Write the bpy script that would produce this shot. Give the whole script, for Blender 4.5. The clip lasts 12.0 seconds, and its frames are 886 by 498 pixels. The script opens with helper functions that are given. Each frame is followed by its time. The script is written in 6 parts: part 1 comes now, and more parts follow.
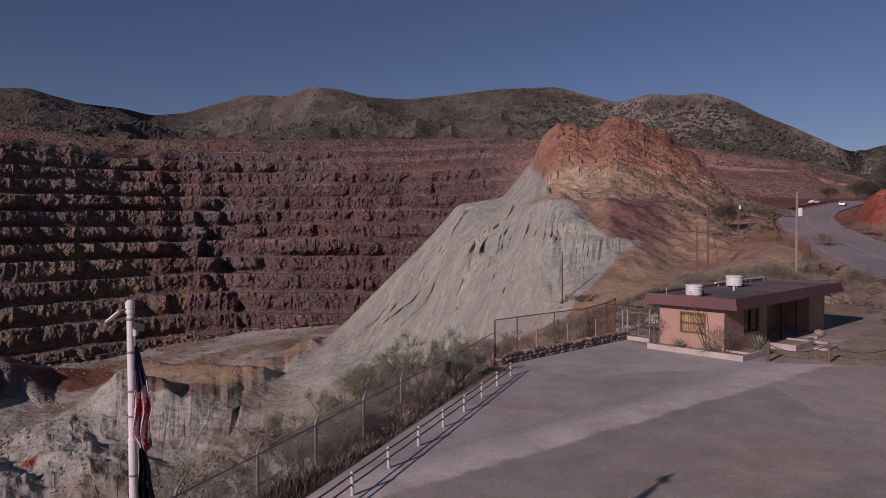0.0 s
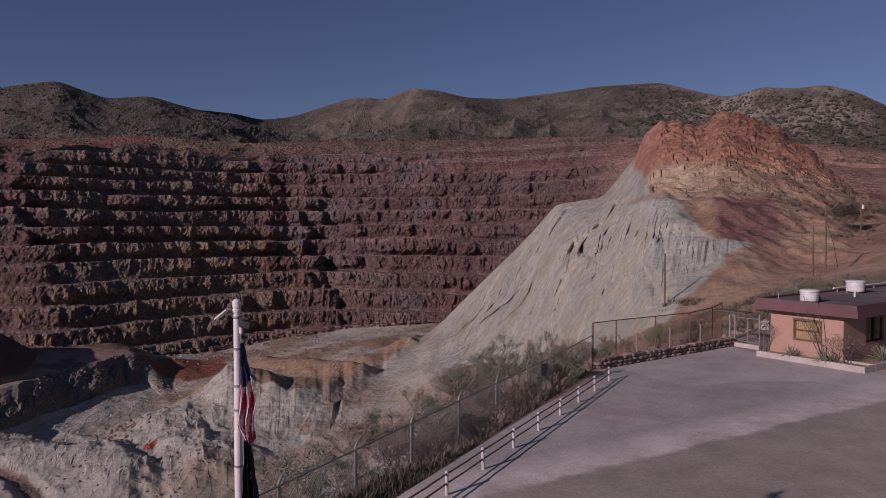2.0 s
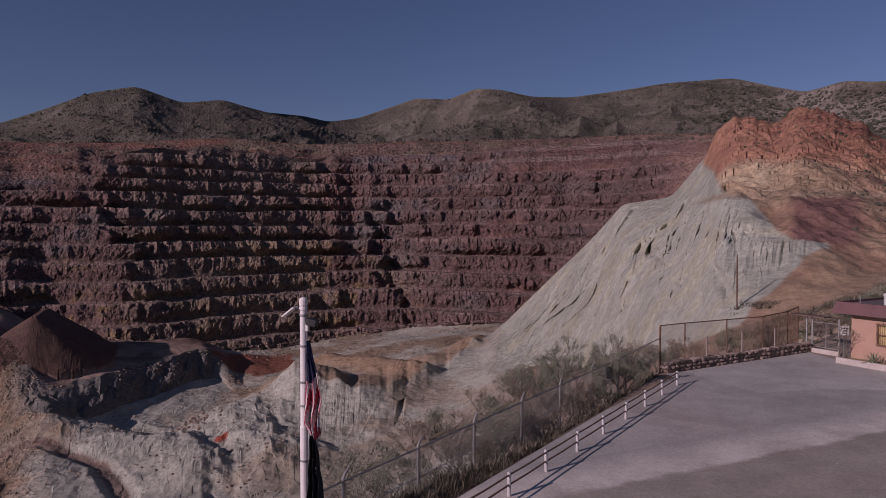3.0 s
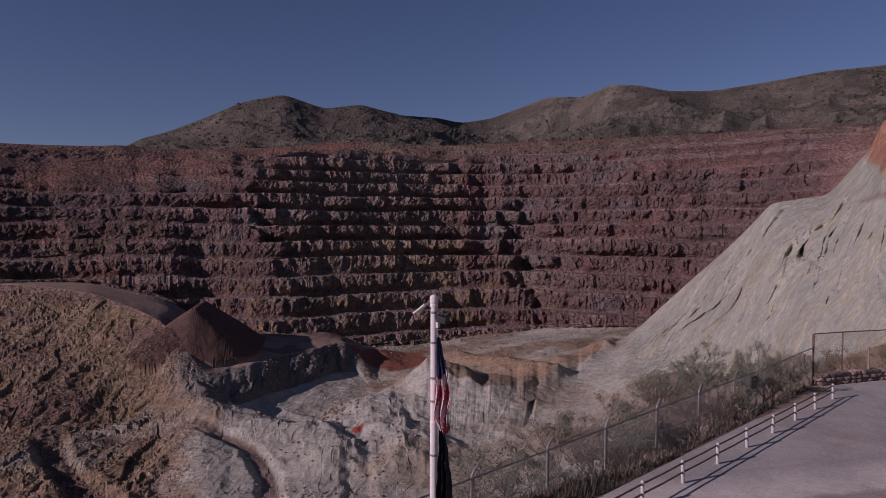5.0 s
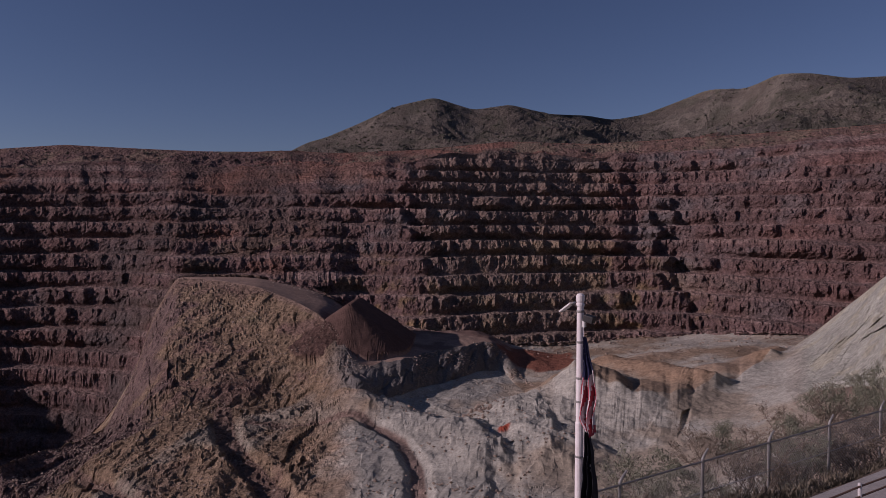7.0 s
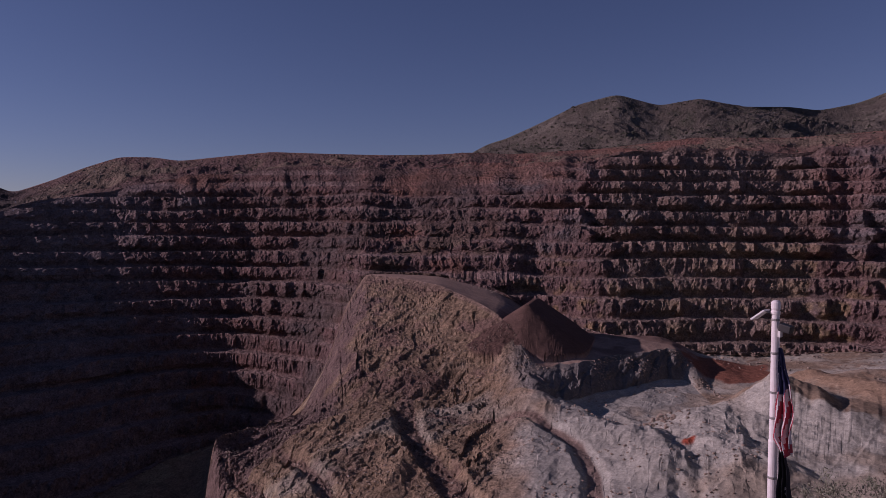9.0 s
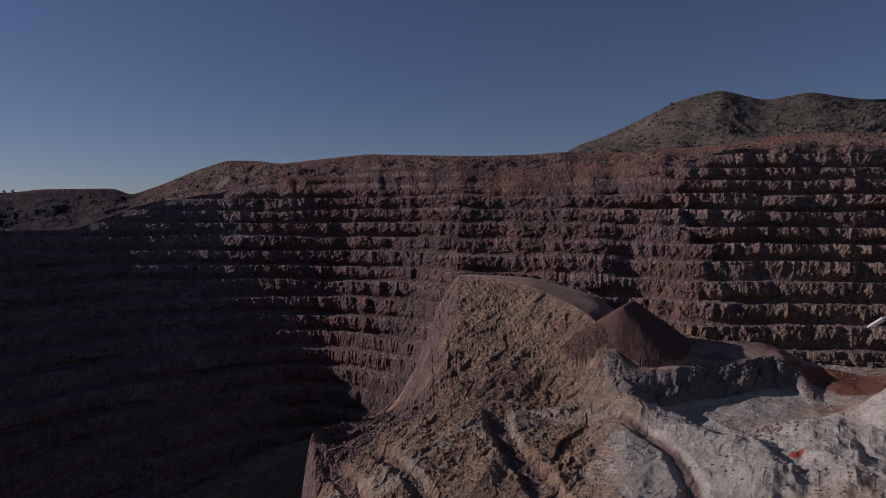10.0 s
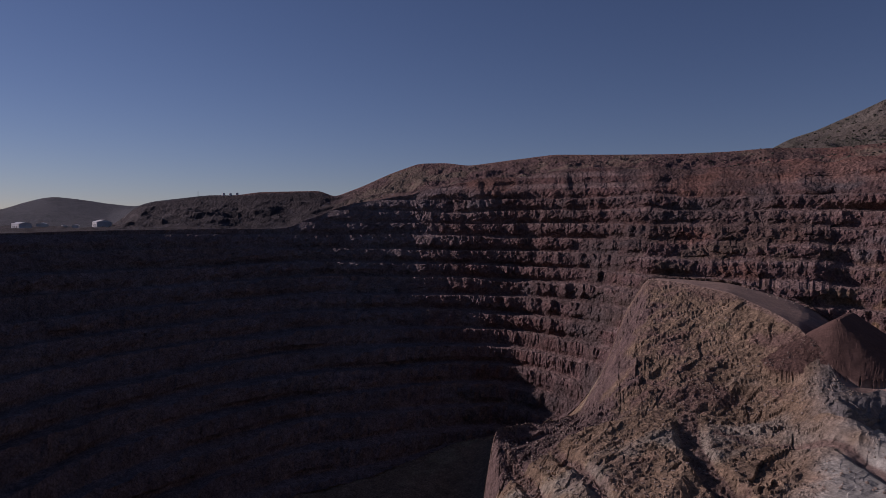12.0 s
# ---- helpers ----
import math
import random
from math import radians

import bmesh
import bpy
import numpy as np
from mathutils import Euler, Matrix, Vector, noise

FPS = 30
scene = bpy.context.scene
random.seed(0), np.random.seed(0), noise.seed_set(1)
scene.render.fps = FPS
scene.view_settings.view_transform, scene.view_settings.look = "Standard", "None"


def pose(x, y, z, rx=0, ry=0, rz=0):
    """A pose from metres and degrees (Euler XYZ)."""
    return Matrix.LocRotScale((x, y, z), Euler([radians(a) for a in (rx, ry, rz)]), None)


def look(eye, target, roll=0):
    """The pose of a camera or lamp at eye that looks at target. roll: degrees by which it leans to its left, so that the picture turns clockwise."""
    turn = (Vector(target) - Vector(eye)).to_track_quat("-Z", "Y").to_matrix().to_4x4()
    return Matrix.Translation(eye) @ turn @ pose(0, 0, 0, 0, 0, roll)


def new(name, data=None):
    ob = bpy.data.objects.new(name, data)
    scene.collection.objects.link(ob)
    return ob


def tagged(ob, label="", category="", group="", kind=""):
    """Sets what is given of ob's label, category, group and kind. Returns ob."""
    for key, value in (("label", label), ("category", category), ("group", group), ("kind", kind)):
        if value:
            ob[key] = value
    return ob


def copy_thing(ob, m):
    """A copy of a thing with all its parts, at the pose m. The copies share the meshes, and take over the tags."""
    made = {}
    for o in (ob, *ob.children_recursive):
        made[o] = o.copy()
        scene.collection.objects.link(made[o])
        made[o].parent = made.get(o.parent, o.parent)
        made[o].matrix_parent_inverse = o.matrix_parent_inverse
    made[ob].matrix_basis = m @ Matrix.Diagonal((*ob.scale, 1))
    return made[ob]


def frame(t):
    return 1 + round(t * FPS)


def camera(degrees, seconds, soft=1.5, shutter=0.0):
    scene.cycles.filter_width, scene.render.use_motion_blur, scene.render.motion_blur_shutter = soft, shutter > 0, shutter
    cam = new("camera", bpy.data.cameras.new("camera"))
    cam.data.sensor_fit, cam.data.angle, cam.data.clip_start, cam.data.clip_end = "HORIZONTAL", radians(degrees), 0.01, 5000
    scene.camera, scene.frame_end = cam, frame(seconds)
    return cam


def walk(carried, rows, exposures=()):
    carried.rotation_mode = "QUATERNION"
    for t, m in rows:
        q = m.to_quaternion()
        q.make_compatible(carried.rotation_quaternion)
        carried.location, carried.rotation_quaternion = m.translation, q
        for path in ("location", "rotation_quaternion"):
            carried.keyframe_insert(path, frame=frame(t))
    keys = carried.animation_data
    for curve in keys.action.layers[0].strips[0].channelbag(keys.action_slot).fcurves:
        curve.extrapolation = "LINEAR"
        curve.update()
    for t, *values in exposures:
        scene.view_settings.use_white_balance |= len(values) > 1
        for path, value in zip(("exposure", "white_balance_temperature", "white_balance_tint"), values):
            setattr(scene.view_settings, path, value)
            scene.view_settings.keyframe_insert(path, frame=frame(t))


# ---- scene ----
# the clip's picture turns more magenta for a while
EXPOSURES = [(0.0, 0.08, 6000, 36), (3.0, 0.08, 5900, 39), (5.0, 0.08, 5850, 40), (5.4, 0.08, 5900, 36), (6.5, 0.08, 5900, 34), (8.4, 0.08, 5850, 50), (9.2, 0.08, 5850, 50), (9.5, 0.08, 5870, 30), (12.0, 0.08, 5820, 36)]
cam = camera(64.87, 12.0, soft=0.5)
# the camera hovers and turns to its left
walk(cam, [
    (0, pose(0.000, 0.000, 6.300, 88.17, 0.28, 0.00)),
    (0.5, pose(0.018, 0.008, 6.306, 88.17, 0.21, 1.83)),
    (1, pose(0.028, 0.013, 6.314, 88.19, 0.17, 3.46)),
    (1.5, pose(0.037, 0.017, 6.324, 88.19, 0.18, 5.48)),
    (2, pose(0.034, 0.015, 6.337, 88.19, 0.14, 7.99)),
    (2.5, pose(0.044, 0.020, 6.349, 88.19, 0.11, 10.59)),
    (3, pose(0.041, 0.019, 6.340, 88.19, 0.04, 13.22)),
    (5, pose(0.059, 0.026, 6.328, 88.19, -0.06, 23.99)),
    (5.5, pose(0.067, 0.030, 6.318, 88.19, -0.06, 26.69)),
    (6, pose(0.076, 0.034, 6.307, 88.18, -0.12, 29.68)),
    (6.5, pose(0.076, 0.034, 6.302, 88.17, -0.15, 32.79)),
    (8.5, pose(0.098, 0.044, 6.295, 88.14, -0.21, 46.93)),
    (9, pose(0.099, 0.045, 6.295, 88.14, -0.34, 50.69)),
    (9.5, pose(0.100, 0.045, 6.295, 88.14, -0.33, 54.46)),
    (10, pose(0.101, 0.046, 6.295, 88.14, -0.41, 58.24)),
    (10.5, pose(0.103, 0.046, 6.295, 88.13, -0.45, 61.98)),
    (11, pose(0.104, 0.047, 6.295, 88.11, -0.52, 65.72)),
    (11.5, pose(0.105, 0.047, 6.295, 88.10, -0.51, 69.51)),
    (12, pose(0.106, 0.048, 6.295, 88.05, -0.78, 73.45)),
], exposures=EXPOSURES)


# ---- light: a low sun behind the camera and to its left, clear sky ----
SUN_BEARING, SUN_HEIGHT = 139.0, 22.0
sun_way = Vector((-math.sin(radians(SUN_BEARING)) * math.cos(radians(SUN_HEIGHT)),
                  math.cos(radians(SUN_BEARING)) * math.cos(radians(SUN_HEIGHT)), math.sin(radians(SUN_HEIGHT))))
sun = new("sun", bpy.data.lights.new("sun", "SUN"))
sun.data.energy, sun.data.angle, sun.data.color = 3.0, radians(0.53), (1.0, 0.88, 0.74)
sun.matrix_world = Matrix.Translation((-60, -70, 90)) @ sun_way.to_track_quat("Z", "Y").to_matrix().to_4x4()

world = bpy.data.worlds.new("sky")
scene.world = world
world.use_nodes = True
wn = world.node_tree
wn.nodes.clear()
w_sky = wn.nodes.new("ShaderNodeTexSky")
w_sky.sky_type, w_sky.sun_disc = "NISHITA", False
w_sky.sun_elevation, w_sky.sun_rotation = radians(SUN_HEIGHT), radians(360 - SUN_BEARING)
w_sky.altitude, w_sky.air_density, w_sky.dust_density, w_sky.ozone_density = 1600, 1.0, 0.15, 2.0
w_bg = wn.nodes.new("ShaderNodeBackground")
w_bg.inputs["Strength"].default_value = 0.033
w_out = wn.nodes.new("ShaderNodeOutputWorld")
wn.links.new(w_sky.outputs[0], w_bg.inputs[0])
wn.links.new(w_bg.outputs[0], w_out.inputs[0])

# ---- materials ----
class Nodes:
    """Short hand for a node material."""

    def __init__(self, name, rough=0.8, metal=0.0, spec=0.3):
        self.mat = bpy.data.materials.new(name)
        self.mat.use_nodes = True
        self.tree = self.mat.node_tree
        self.bsdf = self.tree.nodes["Principled BSDF"]
        self.set("Roughness", rough), self.set("Metallic", metal), self.set("Specular IOR Level", spec)
        self.where = self.add("ShaderNodeTexCoord").outputs["Object"]

    def add(self, kind, **values):
        node = self.tree.nodes.new(kind)
        for key, value in values.items():
            if key in node.inputs:
                node.inputs[key].default_value = value
        return node

    def link(self, a, b):
        self.tree.links.new(a, b)

    def set(self, key, value):
        socket = self.bsdf.inputs[key]
        if isinstance(value, bpy.types.NodeSocket):
            self.link(value, socket)
        else:
            socket.default_value = (*value, 1) if isinstance(value, tuple) and len(value) == 3 else value

    def noise(self, scale, detail=4.0, rough=0.55, where=None, stretch=None):
        node = self.add("ShaderNodeTexNoise", Scale=scale, Detail=detail, Roughness=rough)
        place = where or self.where
        if stretch:
            mapping = self.add("ShaderNodeMapping")
            mapping.inputs["Scale"].default_value = stretch
            self.link(place, mapping.inputs["Vector"])
            place = mapping.outputs[0]
        self.link(place, node.inputs["Vector"])
        return node.outputs["Fac"]

    def ramp(self, fac, *stops):
        node = self.add("ShaderNodeValToRGB")
        els = node.color_ramp.elements
        while len(els) < len(stops):
            els.new(0.5)
        for el, (at, colour) in zip(els, stops):
            el.position = at
            el.color = (*colour, 1) if isinstance(colour, tuple) else (colour, colour, colour, 1)
        self.link(fac, node.inputs[0])
        return node.outputs[0]

    def mix(self, fac, a, b, how="MIX"):
        node = self.tree.nodes.new("ShaderNodeMix")
        node.data_type, node.blend_type = "RGBA", how
        for value, at in ((fac, 0), (a, 6), (b, 7)):
            if isinstance(value, bpy.types.NodeSocket):
                self.link(value, node.inputs[at])
            elif at == 0:
                node.inputs[at].default_value = value
            else:
                node.inputs[at].default_value = (*value, 1)
        return node.outputs[2]

    def bump(self, height, strength=0.5, distance=0.02):
        node = self.add("ShaderNodeBump", Strength=strength, Distance=distance)
        self.link(height, node.inputs["Height"])
        self.link(node.outputs[0], self.bsdf.inputs["Normal"])


def surface(name, dark, light, scale=3.0, fine=40.0, rough=0.8, metal=0.0, bump=0.3, depth=0.01, spec=0.3, each=0.0):
    """A material between two colours, with a broad and a fine grain; each: how much alike objects differ."""
    n = Nodes(name, rough, metal, spec)
    broad, grain = n.noise(scale, 5), n.noise(fine, 3, 0.7)
    colour = n.mix(n.ramp(broad, (0.3, 0.0), (0.7, 1.0)), dark, light)
    colour = n.mix(0.5, colour, n.ramp(grain, (0.25, 0.35), (0.75, 0.7)), "OVERLAY")
    if each:
        info = n.add("ShaderNodeObjectInfo").outputs["Random"]
        colour = n.mix(each, colour, n.ramp(info, (0.0, 0.2), (1.0, 0.8)), "OVERLAY")
    n.set("Base Color", colour)
    n.set("Roughness", n.ramp(grain, (0.2, max(rough - 0.15, 0.02)), (0.8, min(rough + 0.1, 1.0))))
    n.bump(grain, bump, depth)
    return n.mat


def ground_material():
    """Earth and rock: the painted ground colour, broken up by rubble of several sizes."""
    n = Nodes("earth_and_rock", 0.95, 0, 0.1)
    colour = n.add("ShaderNodeVertexColor")
    colour.layer_name = "rock_and_shade"
    big, mid, fine, grit = n.noise(0.03, 6, 0.65), n.noise(0.16, 8, 0.7), n.noise(0.8, 5, 0.75), n.noise(3.5, 3, 0.7)
    c = n.mix(0.5, colour.outputs[0], n.ramp(big, (0.3, 0.32), (0.7, 0.68)), "OVERLAY")
    c = n.mix(0.8, c, n.ramp(mid, (0.28, 0.22), (0.72, 0.72)), "OVERLAY")
    c = n.mix(0.8, c, n.ramp(fine, (0.32, 0.12), (0.68, 0.82)), "OVERLAY")
    c = n.mix(0.55, c, n.ramp(grit, (0.3, 0.3), (0.7, 0.7)), "OVERLAY")
    share = n.add("ShaderNodeMapRange")
    n.link(colour.outputs["Alpha"], share.inputs[0])
    share.inputs[3].default_value, share.inputs[4].default_value = 0.4, 1.0
    calm = n.mix(0.5, colour.outputs[0], n.ramp(big, (0.3, 0.36), (0.7, 0.64)), "OVERLAY")
    c = n.mix(share.outputs[0], calm, c)
    n.set("Base Color", c)
    cells = n.add("ShaderNodeTexVoronoi", Scale=0.33)
    n.link(n.where, cells.inputs["Vector"])
    rubble = n.mix(0.35, n.mix(0.45, mid, fine), cells.outputs["Distance"])
    n.bump(rubble, 1.0, 5.0)
    n.link(colour.outputs["Alpha"], n.bsdf.inputs["Normal"].links[0].from_node.inputs["Strength"])
    return n.mat


M_EARTH = ground_material()

# ---- the ground: one sheet from the lot through the pit to the mountains ----
def lattice(ix, iy, iz):
    """A random number, -1 to 1, for every whole place."""
    ix, iy, iz = (np.asarray(i).astype(np.int64).astype(np.uint32) for i in (ix, iy, iz))
    h = ix * np.uint32(374761393) + iy * np.uint32(668265263) + iz * np.uint32(1274126177)
    h = (h ^ (h >> np.uint32(13))) * np.uint32(1103515245)
    return ((h ^ (h >> np.uint32(16))) & np.uint32(0xFFFF)).astype(np.float32) / np.float32(32767.5) - np.float32(1)


def grain(x, y, z=0.0):
    """Value noise, -1 to 1, on arrays; flat where z is one number."""
    flat = np.ndim(z) == 0
    x, y = np.broadcast_arrays(np.asarray(x, np.float32), np.asarray(y, np.float32))
    parts = []
    for v in (x, y) if flat else (x, y, np.broadcast_to(np.asarray(z, np.float32), x.shape)):
        i = np.floor(v)
        f = v - i
        parts.append((i.astype(np.int64), f * f * (3 - 2 * f)))
    (ix, u), (iy, v) = parts[:2]
    layers = [(np.full(1, math.floor(z)), None)] if flat else [(parts[2][0], 1 - parts[2][1]), (parts[2][0] + 1, parts[2][1])]
    total = 0.0
    for iz, weight in layers:
        n00, n10, n01, n11 = (lattice(ix + dx, iy + dy, iz) for dx, dy in ((0, 0), (1, 0), (0, 1), (1, 1)))
        low = n00 + (n10 - n00) * u
        value = low + (n01 + (n11 - n01) * u - low) * v
        total = total + (value if weight is None else value * weight)
    return total


def cloud(x, y, z=0.0, octaves=4, gain=0.5):
    total, size = 0.0, 1.0
    for k in range(octaves):
        total = total + size * grain(x * 2**k + 17.3 * k, y * 2**k - 9.1 * k, np.asarray(z) * 2**k)
        size *= gain
    return total


def folds(x, y, z=0.0, octaves=4):
    """Ridged noise, 0 to 1: sharp ribs with rounded hollows."""
    total, size, full = 0.0, 1.0, 0.0
    for k in range(octaves):
        total = total + size * (1 - np.abs(grain(x * 2**k + 5.7 * k, y * 2**k + 3.3 * k, np.asarray(z) * 2**k)) * 2).clip(0, 1)
        full += size
        size *= 0.5
    return total / full


def step(a, b, x):
    s = ((x - a) / (b - a)).clip(0, 1) if isinstance(x, np.ndarray) else min(max((x - a) / (b - a), 0), 1)
    return s * s * (3 - 2 * s)


# Lines of the land, each as bearing (degrees to the left of north), distance and height in metres
EDGE = [(-180, 60, 0), (-40, 66, 0), (-30, 64, 0), (-22, 58, 0), (-16, 47, 0), (-14.5, 40.6, 0), (-9, 36, 0), (-4.3, 32, 0), (-2, 27.5, 0), (0, 24.5, 0), (5, 20, 0),
        (10, 17, 0), (20, 13.5, 0), (30, 11.4, 0), (40, 10.2, 0), (55, 9.2, 0), (70, 8.9, 0), (85, 9.3, 0), (100, 10.5, 0), (115, 13, 0), (130, 19, 0), (145, 40, 0), (180, 60, 0)]
BASE = [(-180, 90, -1), (-40, 74, 0), (-30, 72, 0), (-22, 68, 0), (-15, 70, -4), (-10, 72, -7), (-5, 75, -12), (0, 105, -24), (5, 150, -42), (10, 190, -62),
        (20, 200, -76), (35, 200, -78), (50, 205, -84), (62, 210, -88), (68.5, 220, -98), (70.5, 190, -120), (80, 160, -115), (100, 130, -95), (115, 90, -40), (140, 90, -6), (180, 90, -1)]
FOOT = [(-180, 130, -2), (-40, 90, 0.2), (-28, 92, 0.2), (-25.5, 112, 0.3), (-23, 135, -1), (-20, 132, -2.5), (-15, 115, -5.5), (-10, 110, -8), (-8, 112, -10), (-4, 135, -18), (0, 200, -34), (5, 300, -52),
        (9, 305, -59), (12, 290, -67), (15, 272, -72), (17, 262, -74), (22, 262, -76), (26, 272, -77), (28, 308, -76), (30, 368, -76), (31.2, 402, -75.2), (32, 402, -75), (34, 380, -74.4), (37, 352, -74.2), (39.5, 332, -73.2), (41, 320, -72), (43, 308, -69.5), (44.5, 314, -71), (47, 338, -76),
        (50, 345, -79), (55, 340, -79), (60, 335, -84), (63, 325, -89), (68.7, 290, -104), (70.5, 320, -160), (85, 330, -165), (100, 280, -160), (115, 190, -110), (140, 150, -10), (180, 130, -2)]
CREST = [(-180, 240, -4), (-40, 235, 11), (-30, 235, 11), (-25.8, 238, 11), (-22.7, 250, 16), (-20.3, 262, 29), (-18.2, 270, 38), (-15.8, 276, 45), (-13.7, 281, 50), (-13, 283, 48), (-12.2, 284, 45.5), (-9.3, 287, 47.5), (-8.3, 292, 45), (-7.4, 308, 36),
         (-4.9, 320, 19.5), (-1.2, 340, 17), (3.9, 400, -19), (6, 425, -36), (8, 432, -52), (10, 408, -61), (12.5, 374, -64.5), (15, 338, -65), (17.5, 314, -64.5), (20, 305, -64), (24.5, 322, -61.5), (26, 327, -67), (27, 338, -71.5), (28, 354, -75), (29.6, 394, -76),
         (31, 422, -67), (32, 423, -62.3), (34, 405, -62), (37, 381, -62), (40, 357, -62), (42.3, 343, -62), (43.3, 346, -60.5), (44.5, 366, -53), (46, 390, -43.5), (47.5, 412, -39.5), (49, 432, -36.5), (51, 460, -32.5), (54, 490, -30), (57, 515, -29), (58.5, 505, -50), (60.2, 485, -90), (62, 455, -112), (64, 400, -104),
         (69, 335, -92), (70.5, 335, -160), (85, 345, -166), (100, 300, -163), (115, 230, -125), (140, 240, -14), (180, 240, -4)]
HOLLOW = [(-180, 330, -6), (-40, 320, 15.5), (-26, 320, 15.5), (-20, 330, 20), (-14, 340, 34), (-8, 370, 22), (-5, 380, 8), (-1, 400, -5), (4, 430, -38), (9, 440, -64), (15, 400, -68), (20, 400, -71),
          (27, 410, -75), (30.3, 462, -72), (33, 462, -62), (37, 440, -60.5), (43, 430, -57), (45, 448, -44), (46, 452, -41), (48, 465, -38), (51, 495, -32.5), (54, 515, -31), (57, 530, -30), (58.5, 520, -52), (60.2, 502, -94), (62, 480, -118), (64, 450, -128), (69, 420, -140),
          (70.5, 350, -160), (85, 355, -166), (100, 320, -164), (115, 260, -128), (140, 330, -18), (180, 330, -6)]
TOE = [(-180, 420, -8), (-40, 400, 19), (-26, 400, 20), (-20, 420, 26), (-14, 420, 36), (-8, 430, 18), (-5, 460, -10), (-1, 480, -45), (4, 495, -60), (9, 503, -62), (13, 512, -64), (17, 522, -69),
       (21, 520, -73), (25, 503, -76), (30, 487, -75), (36.5, 474, -67), (39, 484, -63), (43, 515, -60), (45, 517, -46), (47, 528, -40), (51, 550, -32.5), (54, 560, -32), (57, 562, -32), (58.5, 541, -54.5), (60.2, 516, -97), (62, 509, -122), (64, 512, -138), (67, 528, -150), (69, 532, -153),
       (72, 522, -156), (75, 500, -160), (80, 465, -164), (85, 450, -166), (100, 360, -165), (115, 290, -130), (140, 420, -22), (180, 420, -8)]
RIM = [(-180, 620, -10), (-40, 600, 25), (-32, 600, 30), (-26.5, 600, 48), (-20.6, 610, 56), (-12, 650, 72), (-7, 690, 84), (-5.4, 700, 88), (-0.3, 722, 93), (3, 732, 91), (11, 752, 86), (17, 775, 87), (21, 772, 84),
       (25, 752, 79), (31, 722, 84), (36.5, 692, 74), (38.8, 668, 68), (43, 674, 66), (47, 692, 66.5), (51, 712, 65), (55, 728, 63.3), (60, 745, 66.8), (65, 765, 66), (70, 778, 59), (73, 785, 49.7), (77, 795, 40.6), (82, 775, 24.3), (86, 725, 0.9), (99, 640, -1.7), (110, 560, -5.2),
       (140, 600, -20), (180, 620, -10)]
SHOULDER = [(-180, 900, -10), (-40, 750, 32), (-32, 750, 45), (-26, 755, 72), (-20, 770, 86), (-10, 820, 105), (-5, 830, 111), (0, 850, 113.5), (11, 860, 112), (24, 870, 107), (31, 880, 113), (38, 865, 101), (45, 850, 94),
            (48.6, 830, 94), (51, 825, 91), (55, 820, 89), (60, 840, 91.3), (64.5, 870, 94.8), (68, 885, 89.2), (71.4, 920, 84.7), (73.2, 950, 90.7), (75.5, 960, 90.3), (77.8, 960, 75.6), (80, 950, 57.5), (82.4, 940, 41.1), (83.3, 950, 50.2),
            (88.2, 960, 47.1), (90, 970, 42.3), (92, 975, 41.9), (96, 975, 32), (97.2, 950, 25), (99, 1100, -3), (110, 1200, -6), (140, 1000, -20), (180, 900, -10)]
RIDGE = [(-180, 2000, 20), (-40, 1800, 150), (-32.3, 1800, 181), (-31, 1500, 140), (-30.1, 1100, 106), (-26.4, 1100, 146), (-24.6, 1100, 162.5), (-22.6, 1100, 187), (-20.6, 1100, 201), (-18.6, 1120, 202.5), (-16.5, 1150, 214),
         (-14.1, 1300, 227.5), (-12.1, 1400, 258), (-9.2, 1500, 300), (-4.5, 1500, 299), (-0.8, 1500, 288), (2.9, 1500, 278.5), (6.1, 1420, 268), (8.4, 1400, 278.7), (10.6, 1400, 282.7), (12.8, 1600, 296),
         (15.4, 1900, 355), (18, 1950, 332), (20.1, 1900, 299), (22.5, 1800, 273), (24.4, 1700, 270.7), (27.6, 1550, 253), (30.6, 1480, 263), (33.6, 1420, 242), (36.8, 1400, 264), (39.9, 1400, 246), (42.6, 1400, 214),
         (45.6, 1400, 181), (47.1, 1400, 170.5), (48.6, 1400, 150), (51, 1400, 120), (55, 1400, 90), (75, 1400, 60), (82, 1400, 35), (90, 1400, 45), (97.2, 2400, 52), (98.8, 2400, 57), (101.3, 2400, 71.6), (102.8, 2400, 76.7), (104.2, 2400, 60),
         (106, 2400, 31), (115, 2400, 20), (180, 2000, 20)]

bearings = np.concatenate([np.linspace(-180, -40, 40)[:-1], np.linspace(-40, -33.2, 30)[:-1], np.linspace(-33.2, 76, 1350)[:-1], np.linspace(76, 112, 170), np.linspace(112, 180, 24)[1:-1]])


def line(table, soft=0.35):
    """Distance and height of a line of the land at every bearing, with its corners rounded."""
    a = np.array(table, float)
    fine = np.arange(-180, 180, 0.1)
    out = []
    for k in (1, 2):
        values = np.interp(fine, a[:, 0], a[:, k])
        kernel = np.exp(-0.5 * (np.arange(-15, 16) * 0.1 / soft) ** 2)
        values = np.convolve(np.pad(values, 15, mode="wrap"), kernel / kernel.sum(), mode="valid")
        out.append(np.interp(bearings, fine, values))
    return out


